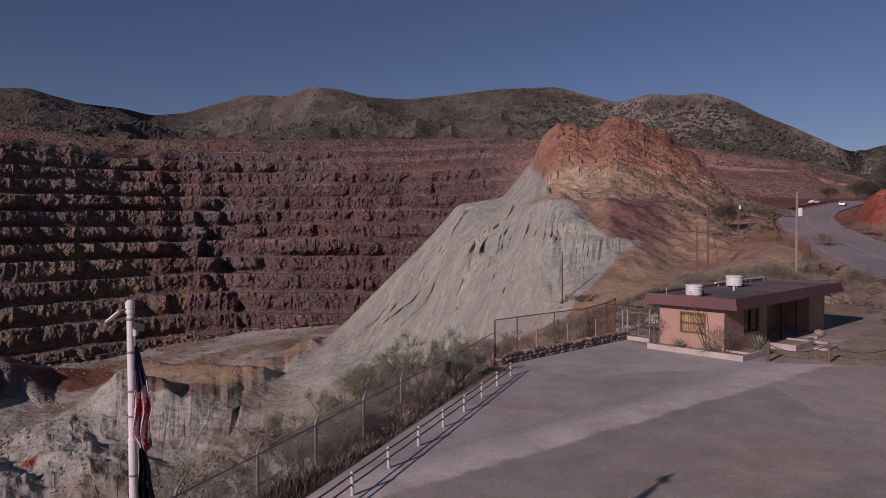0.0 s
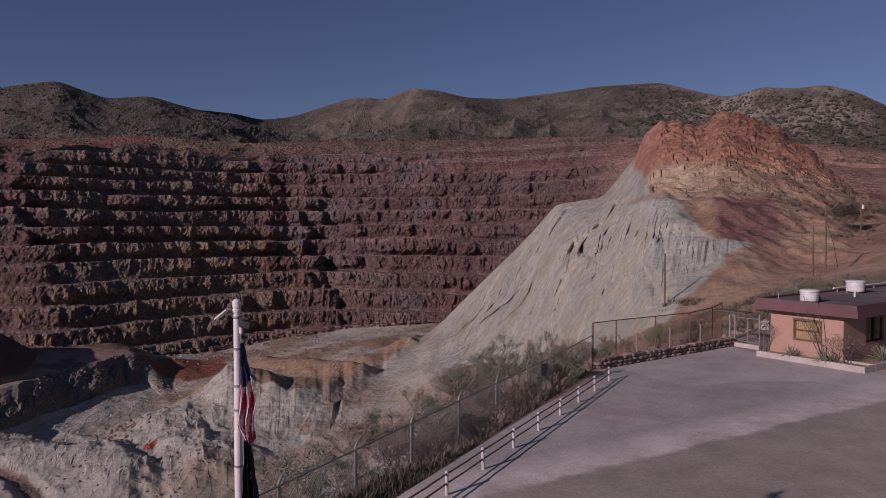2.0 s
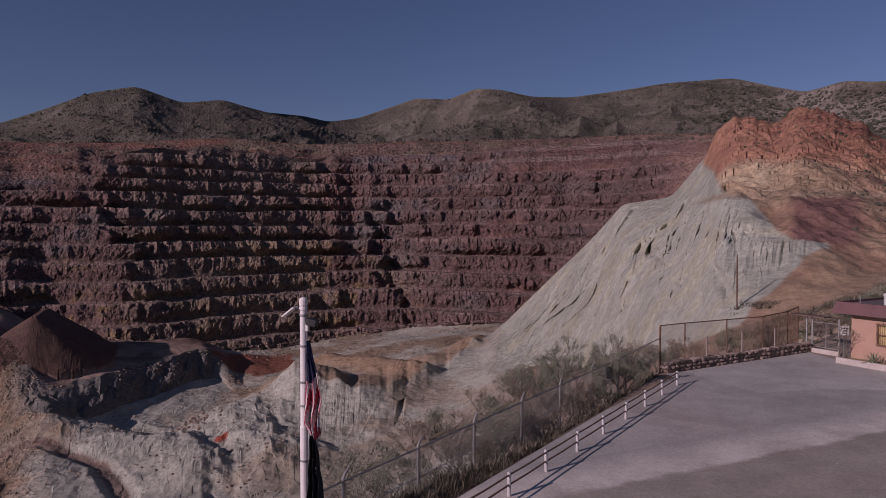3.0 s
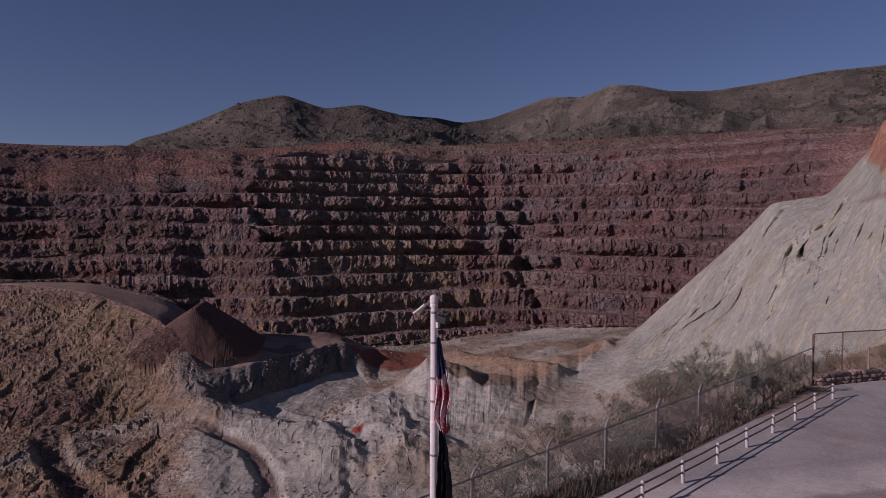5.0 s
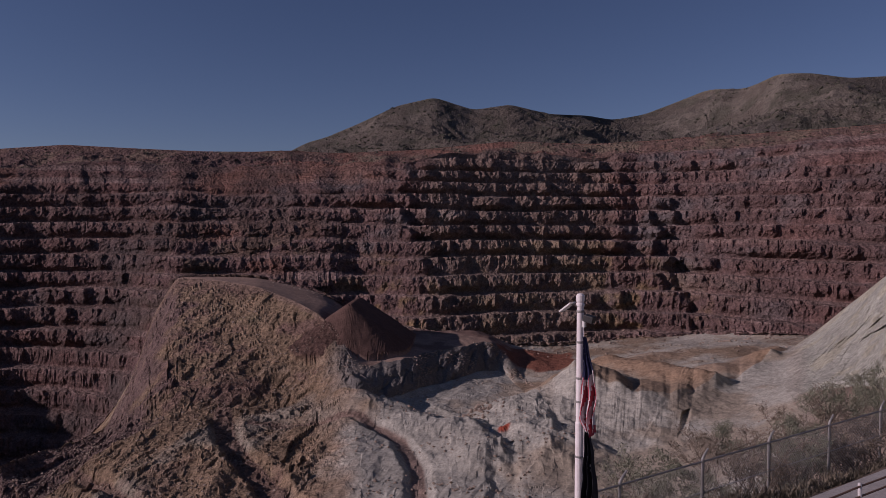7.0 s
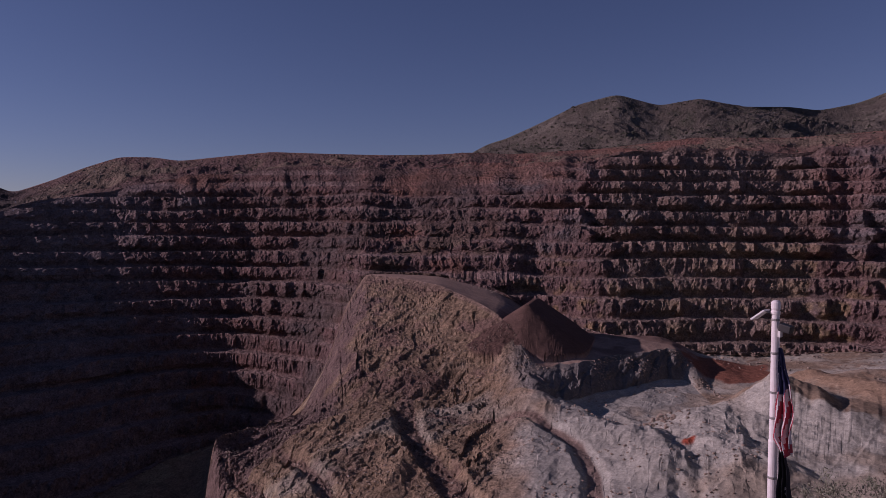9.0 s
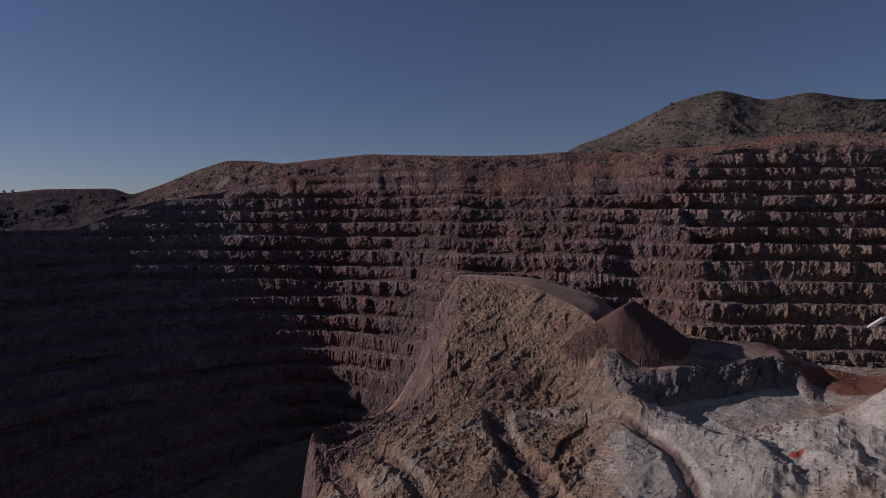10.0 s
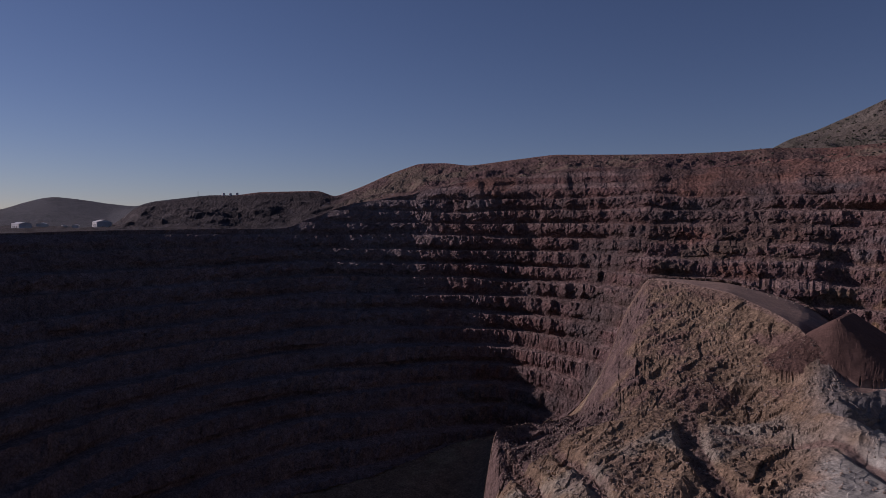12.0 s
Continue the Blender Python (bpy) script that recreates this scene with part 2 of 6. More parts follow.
LINES = [line(t, s) for t, s in ((EDGE, 0.6), (BASE, 0.5), (FOOT, 0.5), (CREST, 0.25), (HOLLOW, 0.5), (TOE, 0.5), (RIM, 0.5), (SHOULDER, 0.35), (RIDGE, 0.4))]
LINES[6][1] += step(-6.0, 2.0, bearings) * step(86.0, 82.0, bearings) * cloud(bearings / 3.0, 0.5, 0, 3, 0.6) * 3.5
RAGGED = step(11.0, 14.0, bearings) * step(28.0, 26.0, bearings) * cloud(bearings / 2.2, 3.5, 0, 4, 0.6) * 2.4 + step(-25.0, -22.0, bearings) * step(-6.5, -8.0, bearings) * cloud(bearings / 1.4, 7.5, 0, 4, 0.6) * 1.5
for k, size in ((2, 3.5), (3, 5.0)):
    LINES[k][0] += step(30.5, 32.5, bearings) * step(43.0, 41.0, bearings) * cloud(bearings / 1.5, 9.5, 0, 3, 0.55) * size
BENCH, LOWEST, LEVELS = 13.0, -174.6, 22  # height of a bench, and the levels of the mine
# haul roads cut into the spoil: bearing and distance along each, then its width and depth
RAMPS = [([(53.8, 338), (53.4, 300), (52.3, 274), (50.6, 252), (48.9, 228), (47.5, 205)], 9.0, 2.6),
         ([(67.8, 322), (66.2, 290), (65.2, 262), (65.0, 235), (65.4, 205)], 5.5, 3.0),
         ([(64.2, 318), (62.4, 285), (60.4, 252), (59.0, 225), (58.4, 200)], 4.5, 2.4),
         ([(51.5, 318), (47.5, 306), (43.0, 292), (39.6, 268), (38.2, 240), (37.8, 205)], 5.5, 1.5),
         ([(41, 326), (38, 318), (35.7, 300), (33.1, 288), (31.6, 268), (31.0, 250), (30.8, 205)], 7, 1.2)]
# pale mounds on the pit floor: bearings and distances along the back of each, its height and half width
MOUNDS = [([(25.6, 334), (27.2, 322), (28.9, 307), (28.4, 285), (27.2, 258)], 8.5, 30), ([(44, 314), (39.9, 296), (36, 279), (34.3, 269), (33.0, 250)], 5.5, 21),
          ([(41, 323), (37, 347), (34, 375), (32.5, 390)], 1.1, 4.5), ([(22.6, 396), (20, 374), (17.8, 356), (16.2, 350)], 6.5, 18), ([(14.5, 380), (12.9, 385), (11.8, 400)], 3.0, 16),
          ([(10.6, 400), (9.6, 440)], 4.5, 15), ([(24.5, 392), (21.5, 405), (19, 430)], 2.2, 16), ([(16, 395), (13, 430)], 1.8, 20)]
# the highway: bearing, distance and height along its middle
ROAD = [(-37, 84, 0.2), (-34, 98, 0.9), (-31.4, 117, 2.2), (-29.3, 140, 3.8), (-27.9, 164, 5.8), (-27.4, 188, 7.7), (-27.9, 214, 9.7), (-29.0, 246, 11.7), (-30.2, 286, 14.0), (-31.2, 330, 16.2)]
# the bleached face of the hill ends, at each height, at this bearing
WHITE_H, WHITE_B = (-9, -6, -2, 2.6, 3.4, 4.4, 6.3, 9, 13, 14.5, 20, 30), (-9.6, -11.2, -13.2, -15.9, -15.6, -13.2, -12.2, -11.2, -10.6, -8.9, -8.4, -7.3)


def ground_sheet():
    n = len(bearings)
    rows = []  # distance, height, share of the section
    E, B, F, C, L, T, R, S, G = LINES
    one = np.ones(n)
    spans = []

    def section(a, b, count, rise=lambda s: s, reach=lambda s: s):
        spans.append(len(rows))
        for s in np.linspace(0, 1, count, endpoint=False):
            rows.append((a[0] + (b[0] - a[0]) * reach(s), a[1] + (b[1] - a[1]) * rise(s), s * one))

    section((one * 1.0, one * 0), E, 8)
    section(E, B, 40, lambda s: 1 - (1 - s) ** 1.2)
    # from the bank to the foot of the wall: hill rows follow its slope, floor rows thin out evenly with distance
    spans.append(len(rows))
    floor_part = step(8.0, 11.5, bearings)
    early = 1 - 0.2 * step(30.0, 32.0, bearings) * step(47.0, 43.0, bearings)
    knots = (B, F, C, L, T)
    on_hill, on_floor = (0.0, 0.13, 0.80, 0.88, 1.0), (0.0, 0.44, 0.72, 0.82, 1.0)
    for q in np.arange(280) / 280:
        k = int(np.searchsorted(on_hill, q, side="right")) - 1
        hill_r = knots[k][0] + (knots[k + 1][0] - knots[k][0]) * (q - on_hill[k]) / (on_hill[k + 1] - on_hill[k])
        k = int(np.searchsorted(on_floor, q, side="right")) - 1
        t = (q - on_floor[k]) / (on_floor[k + 1] - on_floor[k])
        floor_r = 1 / (1 / knots[k][0] + (1 / knots[k + 1][0] - 1 / knots[k][0]) * t)
        r = hill_r + (floor_r - hill_r) * floor_part
        z, share = T[1] * 1.0, 3.999 * one
        for j in (3, 2, 1, 0):
            t = ((r - knots[j][0]) / (knots[j + 1][0] - knots[j][0]).clip(0.5)).clip(0, 0.999)
            here = r < knots[j + 1][0]
            share = np.where(here, j + t, share)
            z = np.where(here, knots[j][1] + (knots[j + 1][1] - knots[j][1]) * (t**early if j == 1 else t), z)
        rows.append((r, z, share))
    # the benched wall: at every level a narrow tread, then a steep face; the deepest levels are coarser
    spans.append(len(rows))
    for k in range(LEVELS):
        steps = ((0, 0), (0.15, 0.005), (0.42, 0.05), (0.5, 0.16), (0.62, 0.4), (0.8, 0.74), (0.93, 0.94)) if k < 7 else (
            (0, 0), (0.14, 0.005), (0.3, 0.015), (0.42, 0.04), (0.46, 0.1), (0.50, 0.18), (0.545, 0.27), (0.59, 0.36), (0.635, 0.45), (0.68, 0.54), (0.73, 0.64), (0.78, 0.73), (0.83, 0.81), (0.89, 0.89), (0.95, 0.96))
        for u, h in steps:
            top = LOWEST + BENCH * (k + h)
            share = ((LOWEST + BENCH * (k + u) - T[1]) / (R[1] - T[1]).clip(1)).clip(0, 1)
            rows.append((T[0] + (R[0] - T[0]) * share, np.clip(top, T[1], np.maximum(R[1], T[1])), (k + u) * one))
    section(R, S, 26, lambda s: 0.35 * s + 0.65 * s * s)
    section(S, G, 66, lambda s: s**1.12)
    far = (one * 3400, G[1] * 0.2 - 60)
    section(G, far, 10, lambda s: 1 - math.cos(s * math.pi / 2))
    section(far, (one * 4800, one * -60), 4)
    spans.append(len(rows))
    r, z, share = (np.array([a[i] for a in rows]) for i in range(3))
    return r, z, share, [slice(a, b) for a, b in zip(spans, spans[1:])]


def polar_xy(bearing, distance):
    return -math.sin(radians(bearing)) * distance, math.cos(radians(bearing)) * distance


def near_path(x, y, path):
    """Distance of points from a broken line of bearings and distances."""
    best = np.full(x.shape, 1e9)
    pts = [(-math.sin(radians(b)) * d, math.cos(radians(b)) * d) for b, d in path]
    for (x0, y0), (x1, y1) in zip(pts, pts[1:]):
        dx, dy = x1 - x0, y1 - y0
        s = (((x - x0) * dx + (y - y0) * dy) / (dx * dx + dy * dy)).clip(0, 1)
        best = np.minimum(best, np.hypot(x - x0 - s * dx, y - y0 - s * dy))
    return best


def blocks(u, v, seed=0, lean=1.3):
    """Broken rock: cells with edges, each at its own depth and tilt; about -1 to 1."""
    p, q = u + 0.55 * grain(u * 0.9, v * 0.9, seed + 3), v + 0.55 * grain(u * 0.9 + 31, v * 0.9, seed + 5)
    q = q + 0.5 * (np.floor(p) % 2)
    ip, iq = np.floor(p), np.floor(q)
    a, b, c = (lattice(ip.astype(np.int64), iq.astype(np.int64), np.full(1, seed * 3 + k)) for k in (11, 12, 13))
    return 0.55 * a + lean * 0.5 * (b * (p - ip - 0.5) + c * (q - iq - 0.5))


def shape_ground():
    r, z, share, spans = ground_sheet()
    az = bearings[None, :] * np.ones((len(r), 1))
    a = np.radians(az)
    lot, bank, pit, wall, shoulder, mountain, behind, plain = spans

    def place(w):
        return -np.sin(a[w]) * r[w], np.cos(a[w]) * r[w], z[w].copy(), share[w], az[w], a[w] * 600.0

    # the wall: edges wander, faces are broken rock, some stretches have slumped
    x, y, h, s, b, side = place(wall)
    k, u = np.floor(s + 1e-6), s - np.floor(s + 1e-6)
    straight = np.clip(LOWEST + BENCH * s, LINES[5][1][None, :], np.maximum(LINES[6][1], LINES[5][1])[None, :])
    # above the benches, smooth slopes of red dirt; further along the benches have crumbled into one another
    dirt = np.maximum(step(38.5, 42.0, b + 1.5 * cloud(h / 20, b / 4, 0, 2)) * step(33, 42, h - 0.25 * (b - 45)) * step(82, 76, b), step(13.0, 5.0, b) * step(58, 68, h))
    crumbled = step(41.5, 45.0, b) * step(64, 56, b) * (0.25 + 0.55 * step(-0.3, 0.4, cloud(side / 60, h / 25, 1, 3)))
    z[wall] += (straight - z[wall]) * np.maximum(dirt * 0.93, crumbled * 0.8)
    lively = step(-9.0, -3.0, b)
    # each bench is one mass of rock: a face and the front of the tread on top of it
    mass = k + (u > 0.4)
    face = np.where(u > 0.4, step(0.42, 0.72, u), step(0.40, 0.08, u))
    lively = lively * step(0.0, 9.0, LINES[6][1][None, :] - h) * (1 - 0.8 * dirt)
    edge = (cloud(side / 90, mass * 7.7, 0, 3, 0.5) - 0.3) * 3.6
    rib = -(folds(side / 24 + 0.5 * grain(side / 30, mass * 2.1), h / 60, mass * 3.1, 3)) * 5.4 - folds(side / 8 + 0.4 * grain(side / 11, h / 9), h / 25, mass * 1.1, 3) * 3.6
    rough = blocks(side / 7.5 + mass * 2.7, h / 6.5, 1) * 2.1 + blocks(side / 3.4 + h / 20, h / 3.6, 2) * 1.5 + cloud(side / 2.6, h / 3, mass * 1.3, 2, 0.7) * 0.7
    # buttresses that end abruptly on one side, and alcoves through many levels
    jut = side / 34 + 0.9 * cloud(side / 50, mass * 5.3, 2, 3) + mass * 0.37
    whole = jut - np.floor(jut)
    butt = np.where(whole < 0.8, 1 - whole / 0.8, (whole - 0.8) / 0.2) * (0.8 + 8.0 * step(-0.4, 0.7, grain(np.floor(jut + 0.2) * 3.7, mass * 2.9))) * (0.3 + 0.7 * step(46, 40, b)) * (0.35 + 0.65 * step(8, 19, b))
    alcove = 0.0
    for b0, wide, deep, low, high in ((38.0, 1.5, 14, -15, 40), (37.8, 1.2, 8, -50, 0), (19.2, 1.7, 12, -45, 22), (18.6, 1.9, 13, -80, -15), (21.5, 1.3, 7, 30, 70)):
        here = b0 + 0.022 * h + 1.3 * grain(mass * 1.7, b0) + 0.45 * cloud(h / 9, mass, b0, 3) - b
        alcove = alcove + deep * step(0, 0.6, here) * np.exp(-here.clip(0, 99) / wide) * step(low - 12, low + 12, h) * step(high + 12, high - 12, h)
    broken = 1.0 + 0.15 * step(24, 14, b) - 0.15 * step(22, 30, b) * step(58, 52, b)
    r[wall] += lively * (alcove + face * broken * (edge + rib + rough - butt))
    r[wall] += dirt * step(5, 12, LINES[6][1][None, :] - h) * ((folds(side / 26 + 0.5 * grain(side / 40, h / 30), h / 90, 3, 4) - 0.4) * 7 + blocks(side / 14, h / 9, 4) * 1.4)
    slump = lively * step(0.15, 0.6, cloud(side / 55, k * 1.9, 9, 3))
    z[wall] += lively * (cloud(side / 110, k * 3.3, 5, 2) * 1.6 + cloud(x / 5, y / 5, h / 5, 3, 0.6) * 0.45) - slump * face * 2.5 * (1.0 - u)
    z[wall] += lively * (1 - crumbled) * step(0.05, 0.0, np.minimum(u, 0.05) * (u < 0.4)) * (u < 0.4) * (0.3 + 0.9 * folds(side / 9, k, 0, 3))
    r[wall] += crumbled * lively * (blocks(side / 15, h / 11, 6) * 3.0 + blocks(side / 6, h / 5, 7) * 2.0)

    # the bleached and red hill, gullied down its slope
    x, y, h, s, b, side = place(pit)
    zone, s = np.floor(s), s - np.floor(s)
    hill = (zone == 1) * step(10.5, 8.5, b) * step(-26.0, -22.0, b)
    white = (zone == 1) * step(10.5, 8.5, b) * step(-19.0, -11.0, b)
    hump = np.sin(math.pi * s) ** 0.5
    past = b - np.interp(h, WHITE_H, WHITE_B)
    bleached, inner = white * step(-0.8, 0.8, past), white * step(-0.3, 4.5, past)
    lean = side / 2.2 + s * 26 + 3 * grain(side / 40, s * 3)
    gully = folds(lean / 21 + 0.5 * grain(lean / 25, s * 4), s * 1.2, 2, 2)
    rill = folds(lean / 7 + 0.4 * grain(lean / 9, s * 7), s * 2.2, 7, 3)
    cuts = step(0.80, 0.97, gully) * step(-0.1, 0.5, cloud(lean / 30, s * 2.5, 4, 2))
    r[pit] += inner * ((gully - 0.5) * 9 + cuts * 8 + (rill - 0.5) * 5.5 + blocks(lean / 2.4, s * 22, 27) * 1.3 + (folds(lean / 2.8 + 0.4 * grain(lean / 4, s * 11), s * 4, 9, 2) - 0.5) * 3.4 + cloud(lean / 2.0, s * 14, 1, 2, 0.65) * 0.8) * hump
    r[pit] += hill * cloud(x / 24, y / 24, h / 24, 3, 0.6) * (4 - 2 * white * (1 - bleached)) * hump
    # a cut track runs across it under the red cap
    track = white * step(1.6, 0.4, np.abs(h - 14.2 - 0.5 * cloud(b / 2.0, 0.5, 0, 2)))
    r[pit] += track * 2.2 * hump
    # red cap of ledges and broken rock
    cap = hill * (1 - bleached) * step(11, 18, h)
    z[pit] += cap * (blocks(x / 13 + y / 30, y / 9, 8) * 1.3 + blocks(x / 5, y / 4.5, 9) * 0.8 + (folds(x / 22 + y / 25, y / 60, 3, 3) - 0.5) * 2.6) * step(1.0, 0.9, s)
    z[pit] += hill * (1 - bleached) * (cloud(x / 14, y / 14, 0, 4, 0.6) * 1.1 + (folds(x / 12 + y / 40, y / 30, 10, 3) - 0.5) * 1.0) * step(0, 0.1, s) * step(1.0, 0.93, s)
    # scarps of the floor, ribbed down their faces
    scarp = (zone == 1) * step(10.5, 14.0, b) * (1 - step(26.0, 27.5, b) * step(31.3, 30.2, b))
    ochre = step(43.0, 47.0, b)
    tall = ((LINES[3][1] - LINES[2][1])[None, :] / 14).clip(0.1, 1) * (1 - step(25.8, 27.2, b) * step(31.8, 30.5, b))
    dark_face = step(29.5, 31.5, b)
    ribs = (folds(side / 17 + s * 0.8 + 0.6 * grain(side / 40, s * 3), s * 0.9, 4, 3) - 0.5) * (1.5 + 6.5 * dark_face) + (folds(side / 6 + s * 0.9, s * 1.5, 5, 2) - 0.5) * (1.0 + 1.2 * dark_face) + (folds(side / 2.6 + s * 1.2, s * 2.5, 6, 2) - 0.5) * 0.8 + blocks(side / 5, s * 4, 11) * (0.15 + 1.85 * dark_face)
    r[pit] += scarp * tall * (1 - ochre) * ribs * np.sin(math.pi * s) ** 0.5
    z[pit] += RAGGED[None, :] * np.where(zone == 1, s**5, np.where(zone == 2, (1 - s) ** 2, 0))
    # a small cave in the pale scarp
    r[pit] += (zone == 1) * 9 * step(0.40, 0.15, abs(b - 16.9 + 0.8 * (s - 0.3))) * step(0.24, 0.12, abs(s - 0.42))
    # the spur: coarse broken rock, in bands that lie aslant
    x, y = -np.sin(a[pit]) * r[pit], np.cos(a[pit]) * r[pit]
    spur = ochre * (zone < 2) * np.where(zone == 0, step(0.0, 0.3, s), step(1.0, 0.93, s))
    flank = (zone > 0) * step(55.5, 58.5, b) * step(70.0, 67.0, b)
    r[pit] += flank * (blocks(side / 9, h / 8, 28) * 4.0 + blocks(side / 4, h / 4, 29) * 2.4 + (folds(side / 20, h / 40, 8, 3) - 0.5) * 7.0) * np.where(zone == 1, step(0, 0.2, s), np.where(zone == 3, step(1.0, 0.7, s), 1))
    arc, dist = a[pit] * 330.0, np.hypot(x, y)
    rock = blocks((arc + dist * 0.55) / 15, (dist * 0.8 - arc * 0.4) / 13, 14) * 1.35 + blocks((arc + dist * 0.4) / 6.5, dist / 6, 15) * 1.0 + blocks(arc / 3.0, dist / 3.2, 16) * 0.55
    rock = rock + (folds((arc + 0.45 * dist) / 34, dist / 80, 2, 3) - 0.5) * 3.6
    # the pale scarp sags forward into rilled aprons
    apron = scarp * (1 - dark_face)
    z[pit] += apron * tall * ((folds(arc / 20 + dist / 60, dist / 45, 21, 3) - 0.5) * 1.6 + cloud(arc / 9, dist / 9, 5, 3, 0.6) * 0.7 + blocks(arc / 4, dist / 4, 26) * 0.15 - 1.5 * np.sin(math.pi * s)) * np.sin(math.pi * s) ** 0.5
    z[pit] += spur * rock * (0.4 + 0.6 * step(0.05, 0.5, s + (zone == 1)))
    # pit floor and spoil: mounds, rills and low swells
    low = step(9.0, 12.0, b) * (1 - ochre) * np.where(zone == 0, step(0, 0.12, s), 1) * np.where(zone == 3, step(1.0, 0.8, s), 1) * np.where(zone == 1, 1 - 0.85 * scarp * step(0, 0.2, s) * step(1.0, 0.8, s), 1)
    z[pit] += low * (cloud(x / 60, y / 60, 0, 2) * 1.4 + (folds(x / 50 + y / 120, y / 50, 3, 3) - 0.4) * 1.0 + cloud(x / 9, y / 9, 0, 3, 0.55) * 0.3)
    washed = low * (zone == 0) * step(1.0, 0.8, s)
    z[pit] += washed * ((folds(arc / 11 + dist / 22, dist / 70, 0, 3) - 0.5) * 0.4 + blocks(arc / 5, dist / 7, 17) * 0.22)
    for path, high, half in MOUNDS:
        near = near_path(x, y, path) + cloud(x / 12, y / 12, 5, 3) * half * 0.12
        z[pit] += step(9.0, 11.0, b) * high * step(1.0, 0.0, near / half) * (1 + 0.14 * (folds(arc / 8, dist / 14, 6, 3) - 0.5))
    x, y, h, s, b, side = place(bank)
    z[bank] += step(0, 0.25, s) * cloud(x / 12, y / 12, 0, 4) * 1.2 * step(-30, 0, b)
    # red shoulders above the rim and the mountains behind
    x, y, h, s, b, side = place(shoulder)
    z[shoulder] += (cloud(x / 40, y / 40, 0, 4, 0.6) * 3.0 + (folds(x / 30, y / 30, 0, 4) - 0.5) * 5 + blocks(side / 20, s * 9, 18) * 1.3) * np.sin(math.pi * s) ** 0.7
    x, y, h, s, b, side = place(mountain)
    z[mountain] += np.sin(math.pi * s) ** 0.8 * (folds(x / 330, y / 330, 1, 5) - 0.78) * 85 * step(96, 88, b) + cloud(x / 45, y / 45, 0, 4, 0.6) * 1.6 * step(0, 0.1, s)
    x, y = -np.sin(a) * r, np.cos(a) * r
    # haul roads
    zone = np.floor(share[pit])
    for path, width, depth in RAMPS:
        d = near_path(x[pit], y[pit], path) + cloud(x[pit] / 7, y[pit] / 7, 0, 2) * 0.8
        start = polar_xy(*path[0])
        depth_here = depth * step(0, 22, np.hypot(x[pit] - start[0], y[pit] - start[1])) * (zone < 2)
        z[pit] -= depth_here * step(width * 0.5 + 3.0, width * 0.5 - 1.0, d)
        z[pit] += depth_here * 0.08 * step(0, 1.5, d - width * 0.5 - 1) * step(6, 2.5, d - width * 0.5)
    # red bank beside the highway, and the bed that the highway lies on
    for bearing, distance, size, tall in ((-32.9, 172, 11, 4.5), (-34.5, 190, 18, 6.0), (-23.4, 118, 13, 1.2)):
        p = radians(bearing)
        d = np.hypot(x + math.sin(p) * distance, y - math.cos(p) * distance)
        z += tall * np.exp(-((d / size) ** 2)) * (1 + np.where(d < 60, 0.25 * cloud(x / 6, y / 6, 0, 3), 0))
    w = (az > -46) & (az < -18) & (r > 60) & (r < 380)
    away, bed = np.full(int(w.sum()), 1e9), np.zeros(int(w.sum()))
    for (b0, d0, h0), (b1, d1, h1) in zip(ROAD, ROAD[1:]):
        for t in np.linspace(0, 1, 16, endpoint=False):
            q = radians(b0 + (b1 - b0) * t)
            d = np.hypot(x[w] + math.sin(q) * (d0 + (d1 - d0) * t), y[w] - math.cos(q) * (d0 + (d1 - d0) * t))
            bed = np.where(d < away, h0 + (h1 - h0) * t, bed)
            away = np.minimum(away, d)
    z[w] += (bed - 0.3 - z[w]) * step(14.0, 8.0, away)
    # the heap of dark waste: a short ridge that slopes at rest on both sides
    d = near_path(x, y, [(43.7, 388), (42.9, 424)])
    heap = -36.4 - 0.70 * np.maximum(d - 1.0, 0) + np.where(d < 80, cloud(x / 9, y / 9, 0, 3, 0.5) * 0.35 + blocks(x / 3, y / 3, 23) * 0.12, 0)
    cone = (heap > z) & (d < 34)
    z = np.where(cone, heap, z)
    return x, y, z, share, az, spans, cone


def blend(c, colour, mask):
    return c + (np.array(colour) - c) * mask[..., None].clip(0, 1)


